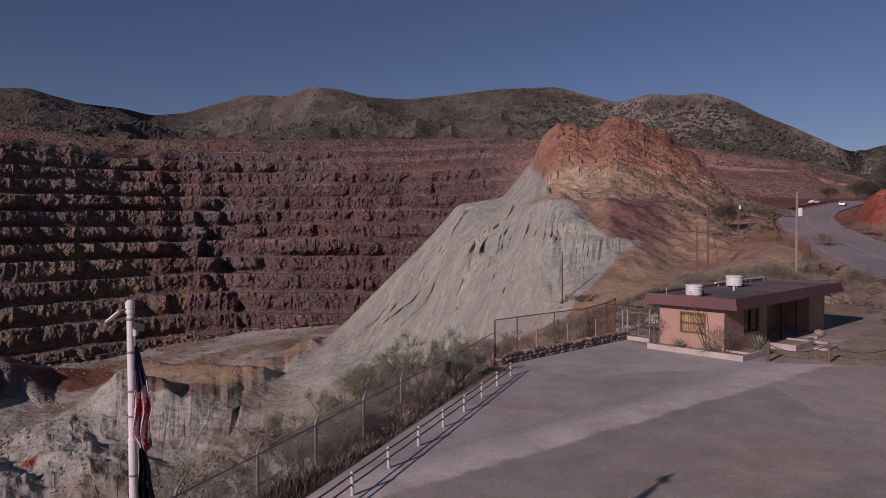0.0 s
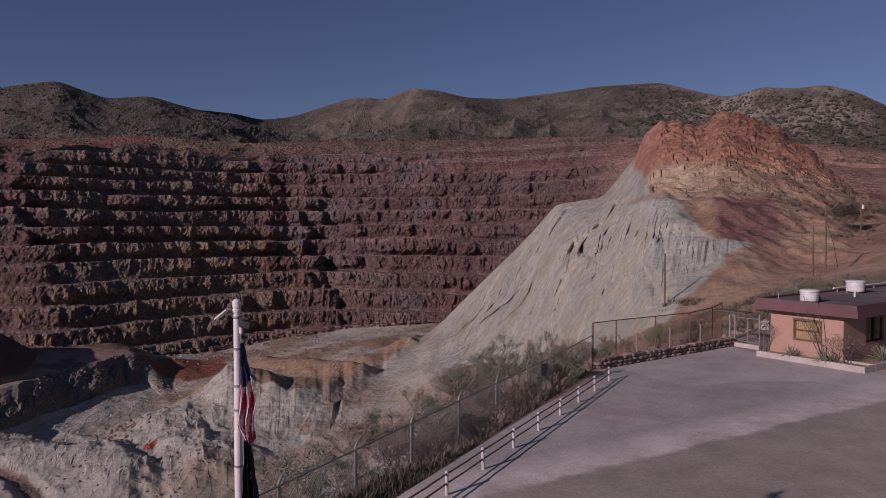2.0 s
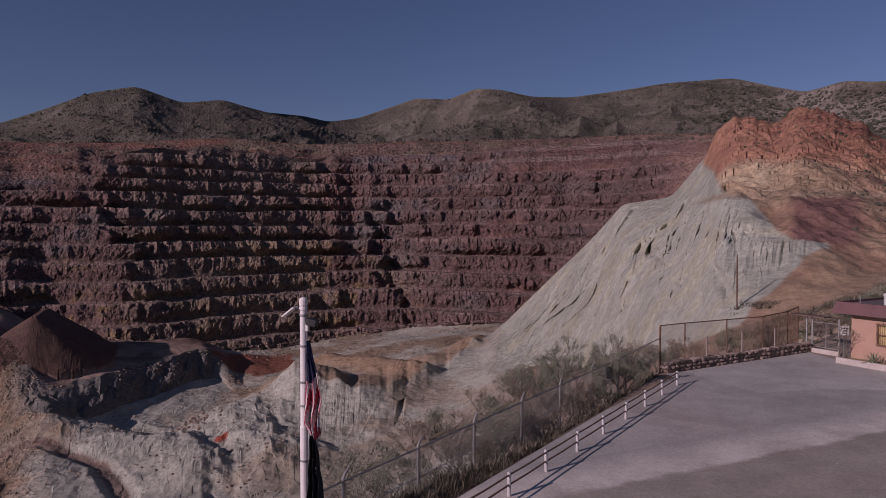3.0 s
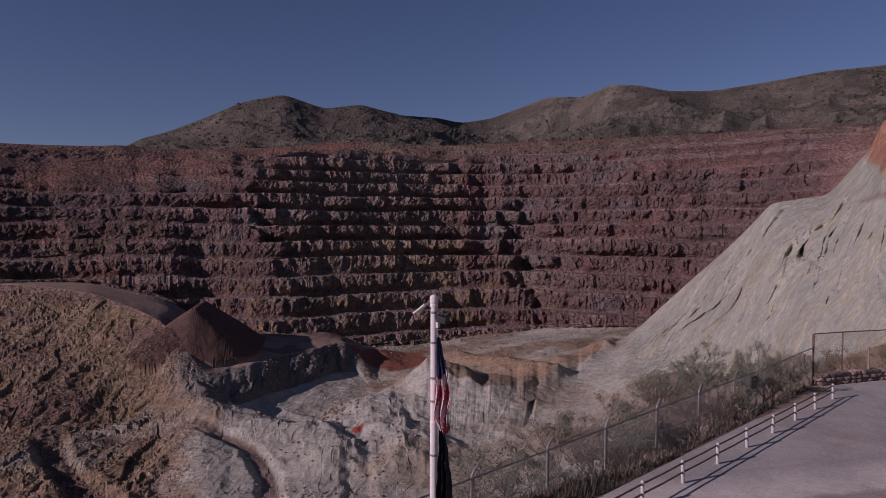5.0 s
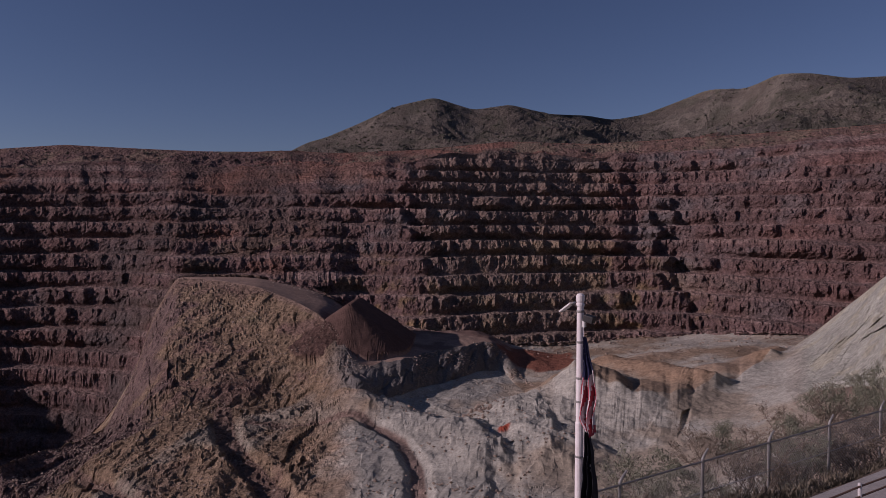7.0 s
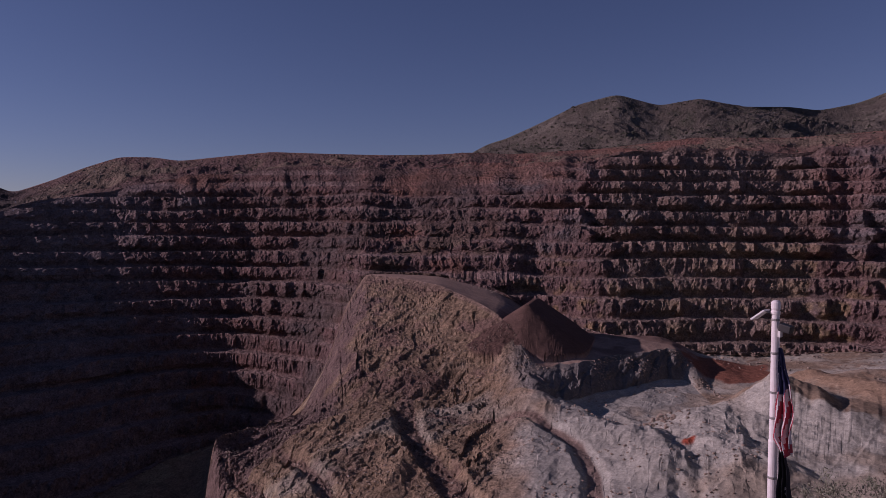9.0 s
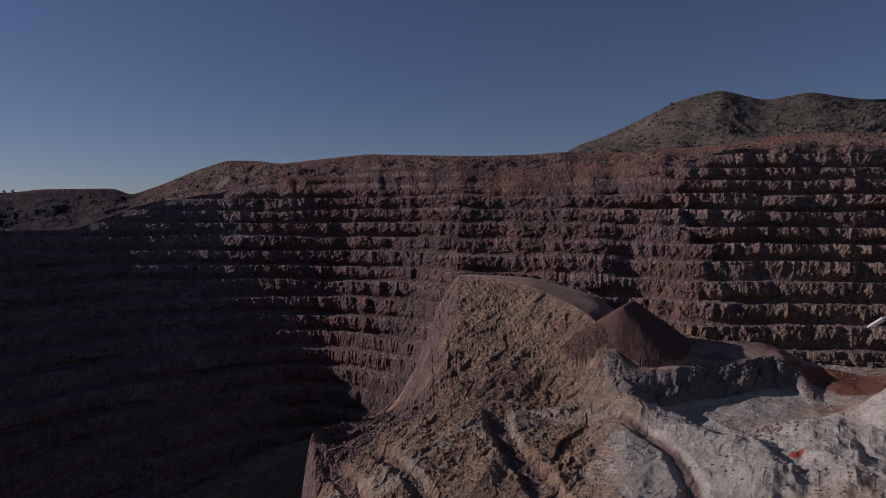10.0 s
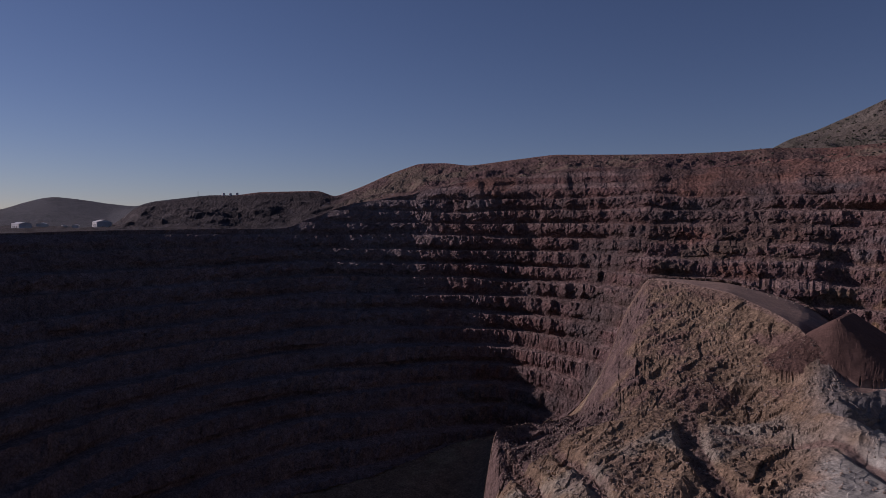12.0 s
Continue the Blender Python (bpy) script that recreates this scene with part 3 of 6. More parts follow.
def rock_and_shade(x, y, z, share, az, spans, cone):
    """Colour of rock, earth and scrub, with some light, shade and haze painted in."""
    lot, bank, pit, wall, shoulder, mountain, behind, plain = spans
    c = np.zeros((*x.shape, 3)) + (0.28, 0.21, 0.16)

    def paint(w, colour, mask):
        c[w] = blend(c[w], colour, mask * np.ones(x[w].shape))

    def marks(w):
        p, q, h = x[w], y[w], z[w]
        return cloud(p / 90, q / 90, h / 50, 3), cloud(p / 35 + 40, q / 35, h / 25, 4), cloud(p / 11, q / 11 + 70, h / 11, 3, 0.6), share[w], az[w], h

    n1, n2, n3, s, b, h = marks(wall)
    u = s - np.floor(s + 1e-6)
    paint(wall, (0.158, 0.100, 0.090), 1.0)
    paint(wall, (0.178, 0.148, 0.142), step(-0.2, 0.9, n2 + 0.3 * n3))
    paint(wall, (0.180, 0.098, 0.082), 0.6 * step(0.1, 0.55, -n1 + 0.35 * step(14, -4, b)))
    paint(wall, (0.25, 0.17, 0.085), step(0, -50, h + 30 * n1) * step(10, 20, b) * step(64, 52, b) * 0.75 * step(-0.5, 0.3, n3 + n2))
    # treads and lips lighter: dust, with the light they catch painted in
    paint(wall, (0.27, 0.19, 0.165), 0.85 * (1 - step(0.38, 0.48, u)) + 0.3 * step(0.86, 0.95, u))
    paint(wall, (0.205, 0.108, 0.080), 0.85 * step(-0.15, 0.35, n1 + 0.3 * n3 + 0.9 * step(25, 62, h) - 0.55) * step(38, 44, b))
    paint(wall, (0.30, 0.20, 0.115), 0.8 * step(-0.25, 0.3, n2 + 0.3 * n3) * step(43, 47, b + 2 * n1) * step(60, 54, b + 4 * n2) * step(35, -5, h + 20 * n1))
    # shade put into the rock colour of two stretches that would be too bright
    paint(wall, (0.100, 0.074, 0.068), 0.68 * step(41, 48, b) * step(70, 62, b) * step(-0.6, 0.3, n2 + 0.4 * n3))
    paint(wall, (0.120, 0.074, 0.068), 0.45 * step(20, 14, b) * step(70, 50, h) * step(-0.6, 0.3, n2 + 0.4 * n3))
    # light put into the colour of the stretch whose rib shadows run too dark
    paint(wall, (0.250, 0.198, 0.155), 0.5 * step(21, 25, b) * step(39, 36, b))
    # far side: lighter rock colour painted to lift its deep shadow
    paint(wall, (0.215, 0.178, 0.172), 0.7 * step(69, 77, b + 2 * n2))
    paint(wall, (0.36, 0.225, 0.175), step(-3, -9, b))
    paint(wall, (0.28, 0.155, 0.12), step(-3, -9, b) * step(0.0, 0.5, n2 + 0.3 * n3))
    # bleached earth of floor and scarps, with ochre and red stains
    n1, n2, n3, s, b, h = marks(bank)
    paint(bank, (0.368, 0.345, 0.285), step(-2, 8, b) * step(60, 110, np.hypot(x[bank], y[bank])))
    w = pit
    n1, n2, n3, s, b, h = marks(w)
    zone, s = np.floor(s), s - np.floor(s)
    slope, floor_, spur = zone == 1, zone >= 2, step(39, 47, b + 4 * n2 + 1.5 * n3)
    pale = step(7, 10, b) * (1 - spur)
    paint(w, (0.365, 0.345, 0.290), pale)
    paint(w, (0.315, 0.255, 0.185), 0.75 * pale * step(0.0, 0.55, n2 + 0.3 * n3 + 0.12 * floor_))
    paint(w, (0.31, 0.20, 0.145), 0.5 * pale * step(0.35, 0.7, n1 + 0.2 * n3))
    # shore lines and mud left by old ponds on the floor behind the scarps
    mud = pale * np.maximum(floor_ * step(31, 28, b), slope * step(26.5, 28, b) * step(31.2, 30.2, b))
    paint(w, (0.33, 0.275, 0.205), 0.75 * mud)
    paint(w, (0.25, 0.175, 0.115), 0.8 * mud * step(0.0, 0.35, n2 + 0.35 * n3))
    paint(w, (0.17, 0.11, 0.075), 0.85 * mud * step(0.07, 0.02, np.abs(n2 + 0.35 * n3 - 0.02)))
    paint(w, (0.39, 0.36, 0.30), 0.8 * mud * step(0.25, 0.5, -n2 - 0.2 * n3))
    for (path, high, half), strength in zip(MOUNDS[3:7], (0.95, 0.8, 0.7, 0.6)):
        paint(w, (0.29, 0.195, 0.125), strength * step(half * 0.95, half * 0.5, near_path(x[w], y[w], path) + 3 * n3) * step(9, 11, b) * (1 - slope))
    # the spur: ochre below, purple-brown above and towards its far side
    paint(w, (0.272, 0.192, 0.125), spur)
    paint(w, (0.34, 0.275, 0.17), 0.7 * spur * step(0.1, 0.5, n2 + 0.4 * n3))
    paint(w, (0.33, 0.29, 0.235), 0.75 * spur * step(0.0, 0.5, n2 - 0.4 * n1 + 0.03 * (50 - b)) * step(-66, -76, h + 4 * n3))
    paint(w, (0.215, 0.135, 0.110), 0.85 * spur * step(-0.15, 0.4, n1 + 0.45 * n3 + 0.35 * step(51, 60, b) + 0.55 * step(-64, -46, h)) * step(-100, -75, h))
    paint(w, (0.175, 0.120, 0.108), 0.9 * spur * step(-0.1, 0.4, (b - 56.5) / 6 + 0.45 * n2 + 0.3 * n3 + 0.6 * (s - 0.6)) * slope * step(50, 53, b))
    paint(w, (0.24, 0.165, 0.125), step(45, 47, b) * slope * step(0.93, 0.97, s))
    # grey scarp under the terrace, and the terrace of trodden brown earth
    paint(w, (0.165, 0.150, 0.135), slope * step(30, 32, b) * step(46, 43.5, b))
    paint(w, (0.22, 0.175, 0.125), slope * step(30, 32, b) * step(46, 43.5, b) * step(0.1, 0.5, n2 + 0.3 * n3) * 0.8)
    paint(w, (0.32, 0.225, 0.172), floor_ * step(30.5, 32, b) * step(58.5, 57, b))
    paint(w, (0.185, 0.12, 0.095), floor_ * step(30.5, 32, b) * step(47, 45, b) * step(-0.1, 0.5, n2 + 0.3 * n3 + 0.5 * (zone == 3)))
    paint(w, (0.29, 0.14, 0.10), floor_ * step(5, -5, b))
    pool = np.hypot(x[w] + math.sin(radians(28)) * 430, (y[w] - math.cos(radians(28)) * 430) / 1.3) + n3 * 5
    paint(w, (0.225, 0.095, 0.062), step(25, 20, pool))
    # the hill: its bleached face, with a ragged upper and side boundary given by height
    hh = h + 0.9 * n3
    hillside = slope * step(9.5, 8.0, b)
    white = hillside * step(-0.25, 0.25, b + 0.25 * n2 + 0.12 * n3 - np.interp(hh, WHITE_H, WHITE_B))
    tan = (hillside - white) * step(9.0, 7.0, b)
    paint(w, (0.365, 0.358, 0.300), white)
    paint(w, (0.40, 0.37, 0.265), white * step(0.05, 0.6, n3 + 0.5 * n2) * 0.6)
    paint(w, (0.335, 0.235, 0.155), tan)
    paint(w, (0.27, 0.165, 0.115), tan * step(-0.1, 0.35, n2 + 0.3 * n3) * 0.85)
    paint(w, (0.25, 0.155, 0.12), tan * step(5.5, 3.0, h) * step(-17.5, -14, b) * step(-0.3, 0.3, n3 + n2) * 0.8)
    paint(w, (0.47, 0.36, 0.24), tan * step(-0.15, 0.25, n3) * step(13.5, 16, h) * step(29, 21, h) * step(-13.8, -11, b))
    paint(w, (0.42, 0.30, 0.19), 0.8 * tan * step(0.15, 0.5, n3 + 0.3 * n2) * step(-12, -15, b) * step(12, 16, h) * step(34, 28, h))
    paint(w, (0.200, 0.108, 0.092), 0.95 * tan * step(2.5, 4.0, hh) * step(14.5, 12.0, hh) * step(-12.9, -13.5, b + 0.5 * n2) * step(-18.6, -17, b))
    paint(w, (0.335, 0.175, 0.115), tan * step(20, 27, h + 5 * n2 + 6 * step(-12, -8, b)))
    paint(w, (0.25, 0.115, 0.085), 0.8 * tan * step(25, 31, h) * step(0.0, 0.5, n2 + 0.5 * n3))
    paint(w, (0.27, 0.20, 0.14), hillside * step(1.3, 0.3, np.abs(h - 13.9 - 0.5 * n3)) * step(-6, -8, b) * 0.8)
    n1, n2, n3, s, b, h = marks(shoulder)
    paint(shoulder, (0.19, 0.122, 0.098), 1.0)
    paint(shoulder, (0.26, 0.13, 0.095), 0.8 * step(0.0, 0.5, n1 + 0.3 * n3))
    paint(shoulder, (0.37, 0.22, 0.17), step(6, -6, b) * 0.8)
    paint(shoulder, (0.20, 0.15, 0.11), step(0.0, 0.5, n2 + 0.3 * n3))
    paint(shoulder, (0.15, 0.095, 0.085), 0.85 * step(46, 54, b) * step(-0.5, 0.3, n1 - n2))
    # mesa nearly black: dark scrubby earth, and its backlit shade painted in
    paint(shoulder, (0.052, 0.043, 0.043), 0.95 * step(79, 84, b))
    paint(shoulder, (0.13, 0.11, 0.105), 0.6 * step(82, 86, b) * step(0.75, 0.95, np.sin(z[shoulder] * 0.62 + 1.5 * n2)) * step(-0.2, 0.3, n3))
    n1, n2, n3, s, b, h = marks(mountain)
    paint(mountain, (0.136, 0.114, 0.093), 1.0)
    paint(mountain, (0.192, 0.167, 0.138), step(0.0, 0.55, n1 + 0.3 * n3) * (0.5 + 0.5 * step(0, -15, b)))
    paint(mountain, (0.30, 0.25, 0.215), 0.85 * step(-6, -14, b) * step(-0.5, 0.3, n1 + 0.3 * n3))
    paint(mountain, (0.096, 0.089, 0.068), step(0.1, 0.5, -n2) * (0.8 - 0.4 * step(-6, -14, b)))
    paint(mountain, (0.23, 0.12, 0.09), step(0.10, 0.0, s + n2 * 0.05))
    # farthest hill painted bluish, standing in for the haze of distance
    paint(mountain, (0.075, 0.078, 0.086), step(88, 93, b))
    paint(behind, (0.16, 0.14, 0.10), 1.0), paint(plain, (0.20, 0.17, 0.13), 1.0)
    paint(lot, (0.37, 0.29, 0.235), 1.0)
    dry = cloud(x[lot] / 3, y[lot] / 3, 0, 3)
    paint(lot, (0.27, 0.225, 0.15), step(-24.0, -26.5, az[lot]) * step(31, 34, np.hypot(x[lot], y[lot])) * step(-0.5, 0.2, dry))
    # near bank darker: leaf litter, with the shade of the bushes painted in
    paint(bank, (0.17, 0.125, 0.095), step(-6, -2, az[bank]) * step(60, 40, np.hypot(x[bank], y[bank])))
    paint(bank, (0.31, 0.22, 0.155), step(2, -6, az[bank]))
    paint(pit, (0.31, 0.22, 0.155), (zone == 0) * step(2, -6, az[pit]))
    for path, width, depth in RAMPS[:4]:
        paint(pit, (0.225, 0.150, 0.118), 0.85 * (zone < 2) * step(width * 0.5 + 0.5, width * 0.5 - 1.0, near_path(x[pit], y[pit], path)))
    for bearing, distance, size in ((31.0, 271, 2.7), (33.1, 289, 2.0)):
        d = np.hypot((x[pit] + math.sin(radians(bearing)) * distance), (y[pit] - math.cos(radians(bearing)) * distance) / 1.6)
        paint(pit, (0.30, 0.07, 0.04), step(size, size - 1.2, d))
    for bearing, distance, size in ((-32.9, 172, 14), (-34.5, 190, 22)):
        d = np.hypot((x[pit] + math.sin(radians(bearing)) * distance), (y[pit] - math.cos(radians(bearing)) * distance))
        paint(pit, (0.33, 0.10, 0.065), step(size, size - 6, d))
    c[cone] = (0.125, 0.075, 0.060)
    return c


def build_ground():
    fields = shape_ground()
    x, y, z = fields[:3]
    m, n = x.shape
    verts = np.stack([x, y, z], -1).reshape(-1, 3)
    i, j = np.meshgrid(np.arange(m - 1), np.arange(n), indexing="ij")
    jn = (j + 1) % n
    quads = np.stack([i * n + j, (i + 1) * n + j, (i + 1) * n + jn, i * n + jn], -1).reshape(-1, 4)[:, ::-1]
    verts = np.concatenate([verts, [[0, 0, 0]]])
    mesh = bpy.data.meshes.new("ground")
    mesh.vertices.add(len(verts))
    mesh.vertices.foreach_set("co", verts.ravel())
    fan = np.stack([np.full(n, m * n), np.arange(n), (np.arange(n) + 1) % n], -1)[:, ::-1]
    mesh.loops.add(quads.size + fan.size)
    mesh.polygons.add(len(quads) + n)
    mesh.loops.foreach_set("vertex_index", np.concatenate([quads.ravel(), fan.ravel()]).astype(np.int32))
    mesh.polygons.foreach_set("loop_start", np.concatenate([np.arange(len(quads)) * 4, quads.size + np.arange(n) * 3]).astype(np.int32))
    mesh.update(calc_edges=True)
    mesh.shade_flat()
    layer = mesh.color_attributes.new("rock_and_shade", "FLOAT_COLOR", "POINT")
    colours = np.ones((len(verts), 4), np.float32)
    colours[:-1, :3] = rock_and_shade(*fields).reshape(-1, 3)
    # how coarse the relief is: rock far off, raked dirt near the lot
    relief = 0.04 + 0.96 * step(60.0, 330.0, np.hypot(x, y))
    w = fields[5][2]
    relief[w] *= 1 - (0.70 - 0.25 * step(10, 8, fields[4][w])) * step(46, 42, fields[4][w]) * step(-14, -8, fields[4][w])
    trodden = (fields[3][w] >= 2) * step(30, 33, fields[4][w]) * step(58.5, 57, fields[4][w])
    relief[w] *= 1 - 0.8 * trodden
    colours[:-1, 3] = relief.ravel()
    layer.data.foreach_set("color", colours.ravel())
    mesh.materials.append(M_EARTH)
    return tagged(new("ground", mesh), "terraced open pit, spoil slopes and scrubby mountains", "ground", kind="structure"), fields


ground, LAND = build_ground()

# ---- tools for building things ----
def part(name, bm, material, parent=None, label=""):
    """Links a bmesh as one mesh object, under a thing or a part."""
    mesh = bpy.data.meshes.new(name)
    bm.to_mesh(mesh)
    bm.free()
    mesh.materials.append(material)
    ob = new(name, mesh)
    ob.parent = parent
    return tagged(ob, label) if label else ob


def thing(name, m, label, category, group="", kind=""):
    ob = new(name)
    ob.empty_display_size = 0.2
    ob.matrix_world = m
    return tagged(ob, label, category, group, kind)


def box(bm, lo, hi, m=None, bevel=0.0):
    vs = [bm.verts.new(Vector((hi[0] if i & 1 else lo[0], hi[1] if i & 2 else lo[1], hi[2] if i & 4 else lo[2]))) for i in range(8)]
    fs = [bm.faces.new([vs[i] for i in f]) for f in ((0, 2, 3, 1), (4, 5, 7, 6), (0, 1, 5, 4), (2, 6, 7, 3), (0, 4, 6, 2), (1, 3, 7, 5))]
    if bevel:
        out = bmesh.ops.bevel(bm, geom=list({e for f in fs for e in f.edges}), offset=bevel, segments=2, affect="EDGES", profile=0.6)
        vs = list({v for f in out["faces"] for v in f.verts} | {v for v in vs if v.is_valid})
    if m:
        for v in vs:
            v.co = m @ v.co
    return bm


def tube(bm, points, radii, sides=8, caps=True):
    """A round bar through points, of the given radius or radii."""
    points = [Vector(p) for p in points]
    if not isinstance(radii, (list, tuple)):
        radii = [radii] * len(points)
    rings, ref = [], None
    for i, p in enumerate(points):
        way = (points[min(i + 1, len(points) - 1)] - points[max(i - 1, 0)]).normalized()
        if ref is None or abs(ref.dot(way)) > 0.98:
            ref = Vector((1, 0, 0)) if abs(way.x) < 0.8 else Vector((0, 1, 0))
        a = way.cross(ref).normalized()
        b = way.cross(a)
        rings.append([bm.verts.new(p + (a * math.cos(2 * math.pi * k / sides) + b * math.sin(2 * math.pi * k / sides)) * radii[i]) for k in range(sides)])
    for r0, r1 in zip(rings, rings[1:]):
        for k in range(sides):
            bm.faces.new((r0[k], r0[(k + 1) % sides], r1[(k + 1) % sides], r1[k]))
    if caps and sides > 2:
        bm.faces.new(rings[0][::-1]), bm.faces.new(rings[-1])
    return bm


def lathe(bm, profile, sides=16, at=(0, 0, 0)):
    """A turned form from (radius, height) pairs."""
    rings = [[bm.verts.new((at[0] + r * math.cos(2 * math.pi * k / sides), at[1] + r * math.sin(2 * math.pi * k / sides), at[2] + z)) for k in range(sides)] for r, z in profile]
    for r0, r1 in zip(rings, rings[1:]):
        for k in range(sides):
            bm.faces.new((r0[k], r0[(k + 1) % sides], r1[(k + 1) % sides], r1[k]))
    bm.faces.new(rings[0][::-1]), bm.faces.new(rings[-1])
    return bm


def boxes(*items, bevel=0.0):
    bm = bmesh.new()
    for lo, hi in items:
        box(bm, lo, hi, None, bevel)
    return bm


def polar(bearing, distance, z=0.0):
    return Vector((-math.sin(radians(bearing)) * distance, math.cos(radians(bearing)) * distance, z))


def height_at(x, y):
    """Height of the ground sheet near a place."""
    X, Y, Z = LAND[:3]
    j = int(np.abs(bearings - math.degrees(math.atan2(-x, y))).argmin())
    best = 1e9
    found = 0.0
    for jj in (j - 1, j, (j + 1) % len(bearings)):
        d = np.hypot(X[:, jj] - x, Y[:, jj] - y)
        i = int(d.argmin())
        if d[i] < best:
            i2 = i + 1 if i + 1 < len(d) and (i == 0 or d[i + 1] < d[i - 1]) else i - 1
            w = d[i] / max(d[i] + d[i2], 1e-6)
            best, found = d[i], Z[i, jj] * (1 - w) + Z[i2, jj] * w
    return float(found)


rng = random.Random(7)

# ---- materials of the things ----
M_POLE = surface("painted_white_steel", (0.62, 0.56, 0.54), (0.78, 0.73, 0.70), 2.0, 30, 0.5, 0.0, 0.1, 0.002, 0.4)
M_STEEL = surface("weathered_galvanized_steel", (0.22, 0.21, 0.20), (0.34, 0.32, 0.30), 3.0, 40, 0.55, 0.5, 0.1, 0.002)
M_RUST = surface("rusty_steel", (0.14, 0.075, 0.05), (0.24, 0.14, 0.09), 4.0, 40, 0.8, 0.2, 0.2, 0.002)
M_POST = surface("white_painted_pipe", (0.38, 0.35, 0.34), (0.60, 0.57, 0.55), 5.0, 40, 0.6, 0.0, 0.2, 0.002)
M_WOOD = surface("weathered_pole_wood", (0.085, 0.055, 0.04), (0.17, 0.115, 0.085), 1.2, 25, 0.85, 0, 0.4, 0.01)
M_PALEWOOD = surface("grey_pole_wood", (0.19, 0.15, 0.13), (0.30, 0.25, 0.22), 1.2, 25, 0.85, 0, 0.4, 0.01)
M_DARK = surface("dark_iron", (0.02, 0.02, 0.02), (0.05, 0.045, 0.045), 3, 40, 0.6, 0.3, 0.1, 0.002)
M_BLOCK = surface("salmon_block_masonry", (0.34, 0.20, 0.145), (0.43, 0.27, 0.20), 0.9, 22, 0.9, 0, 0.4, 0.01)
M_FASCIA = surface("maroon_metal_fascia", (0.105, 0.050, 0.052), (0.15, 0.075, 0.075), 0.6, 18, 0.7, 0.0, 0.1, 0.003)
M_ROOF = surface("gravelled_tar_roof", (0.10, 0.075, 0.075), (0.20, 0.155, 0.15), 0.5, 12, 0.95, 0, 0.5, 0.01)
M_COOLER = surface("white_enamelled_metal", (0.55, 0.53, 0.50), (0.72, 0.70, 0.67), 2.5, 30, 0.55, 0.0, 0.1, 0.002)
M_CONCRETE = surface("worn_concrete", (0.34, 0.29, 0.26), (0.47, 0.41, 0.37), 1.5, 20, 0.9, 0, 0.3, 0.005)
M_STONE = surface("rough_wall_stone", (0.20, 0.14, 0.115), (0.40, 0.30, 0.25), 2.5, 14, 0.95, 0, 0.6, 0.03, 0.2, 0.6)
M_RUBBLE = surface("broken_brown_rock", (0.20, 0.15, 0.115), (0.34, 0.27, 0.21), 0.03, 0.4, 0.95, 0, 0.3, 0.05)
M_MORTAR = surface("shaded_mortar", (0.10, 0.075, 0.065), (0.17, 0.13, 0.11), 3, 30, 0.95, 0, 0.4, 0.01)
M_CURTAIN = surface("yellowed_window_blind", (0.36, 0.25, 0.11), (0.50, 0.36, 0.17), 1.5, 20, 0.9, 0, 0.1, 0.003)
M_DOOR = surface("brown_painted_door", (0.09, 0.05, 0.04), (0.13, 0.08, 0.065), 2, 25, 0.6)
M_SIGN = surface("white_sign_board", (0.66, 0.64, 0.62), (0.78, 0.76, 0.74), 3, 30, 0.5, 0, 0.05, 0.001)
M_INK = surface("black_sign_paint", (0.02, 0.02, 0.022), (0.04, 0.035, 0.035), 6, 40, 0.6, 0, 0.05, 0.001)
M_BARK = surface("grey_bark", (0.09, 0.07, 0.058), (0.17, 0.135, 0.112), 6, 40, 0.95, 0, 0.4, 0.01)
M_LEAF = surface("dusty_grey_green_leaves", (0.145, 0.15, 0.10), (0.26, 0.25, 0.175), 0.8, 12, 0.9, 0, 0.1, 0.002)
M_DRYLEAF = surface("dry_brown_leaves", (0.17, 0.13, 0.095), (0.28, 0.225, 0.165), 0.8, 12, 0.9, 0, 0.1, 0.002)
M_DARKLEAF = surface("dark_evergreen_leaves", (0.042, 0.043, 0.030), (0.085, 0.080, 0.055), 0.8, 12, 0.9, 0, 0.1, 0.002)
M_AGAVE = surface("grey_green_agave", (0.13, 0.15, 0.10), (0.24, 0.25, 0.17), 3, 25, 0.7, 0, 0.1, 0.002)
M_GRASS = surface("dry_straw_grass", (0.24, 0.18, 0.10), (0.36, 0.28, 0.17), 0.6, 12, 0.95, 0, 0.1, 0.002)
M_WEED = surface("dry_brown_weeds", (0.085, 0.07, 0.05), (0.17, 0.14, 0.10), 0.8, 12, 0.95, 0, 0.1, 0.002)
M_VERGE = surface("dry_olive_grass", (0.15, 0.13, 0.08), (0.25, 0.21, 0.14), 0.6, 12, 0.95, 0, 0.1, 0.002)
M_SHED = surface("pale_sheet_metal", (0.40, 0.39, 0.38), (0.55, 0.54, 0.53), 0.2, 3, 0.5, 0.3, 0.1, 0.01)
M_CAR = surface("white_car_paint", (0.66, 0.66, 0.66), (0.74, 0.74, 0.74), 0.5, 4, 0.25, 0, 0.02, 0.001, 0.5)
M_RUBBER = surface("black_rubber", (0.02, 0.02, 0.02), (0.035, 0.035, 0.035), 4, 40, 0.85)
M_SOLAR = surface("dark_solar_panel", (0.015, 0.02, 0.035), (0.03, 0.035, 0.05), 4, 30, 0.25, 0, 0.02, 0.001, 0.5)
M_NAVY = surface("navy_flag_cloth", (0.020, 0.022, 0.060), (0.035, 0.035, 0.085), 5, 60, 0.9, 0, 0.2, 0.003)
M_RED = surface("red_flag_cloth", (0.25, 0.03, 0.045), (0.35, 0.05, 0.065), 5, 60, 0.9, 0, 0.2, 0.003)
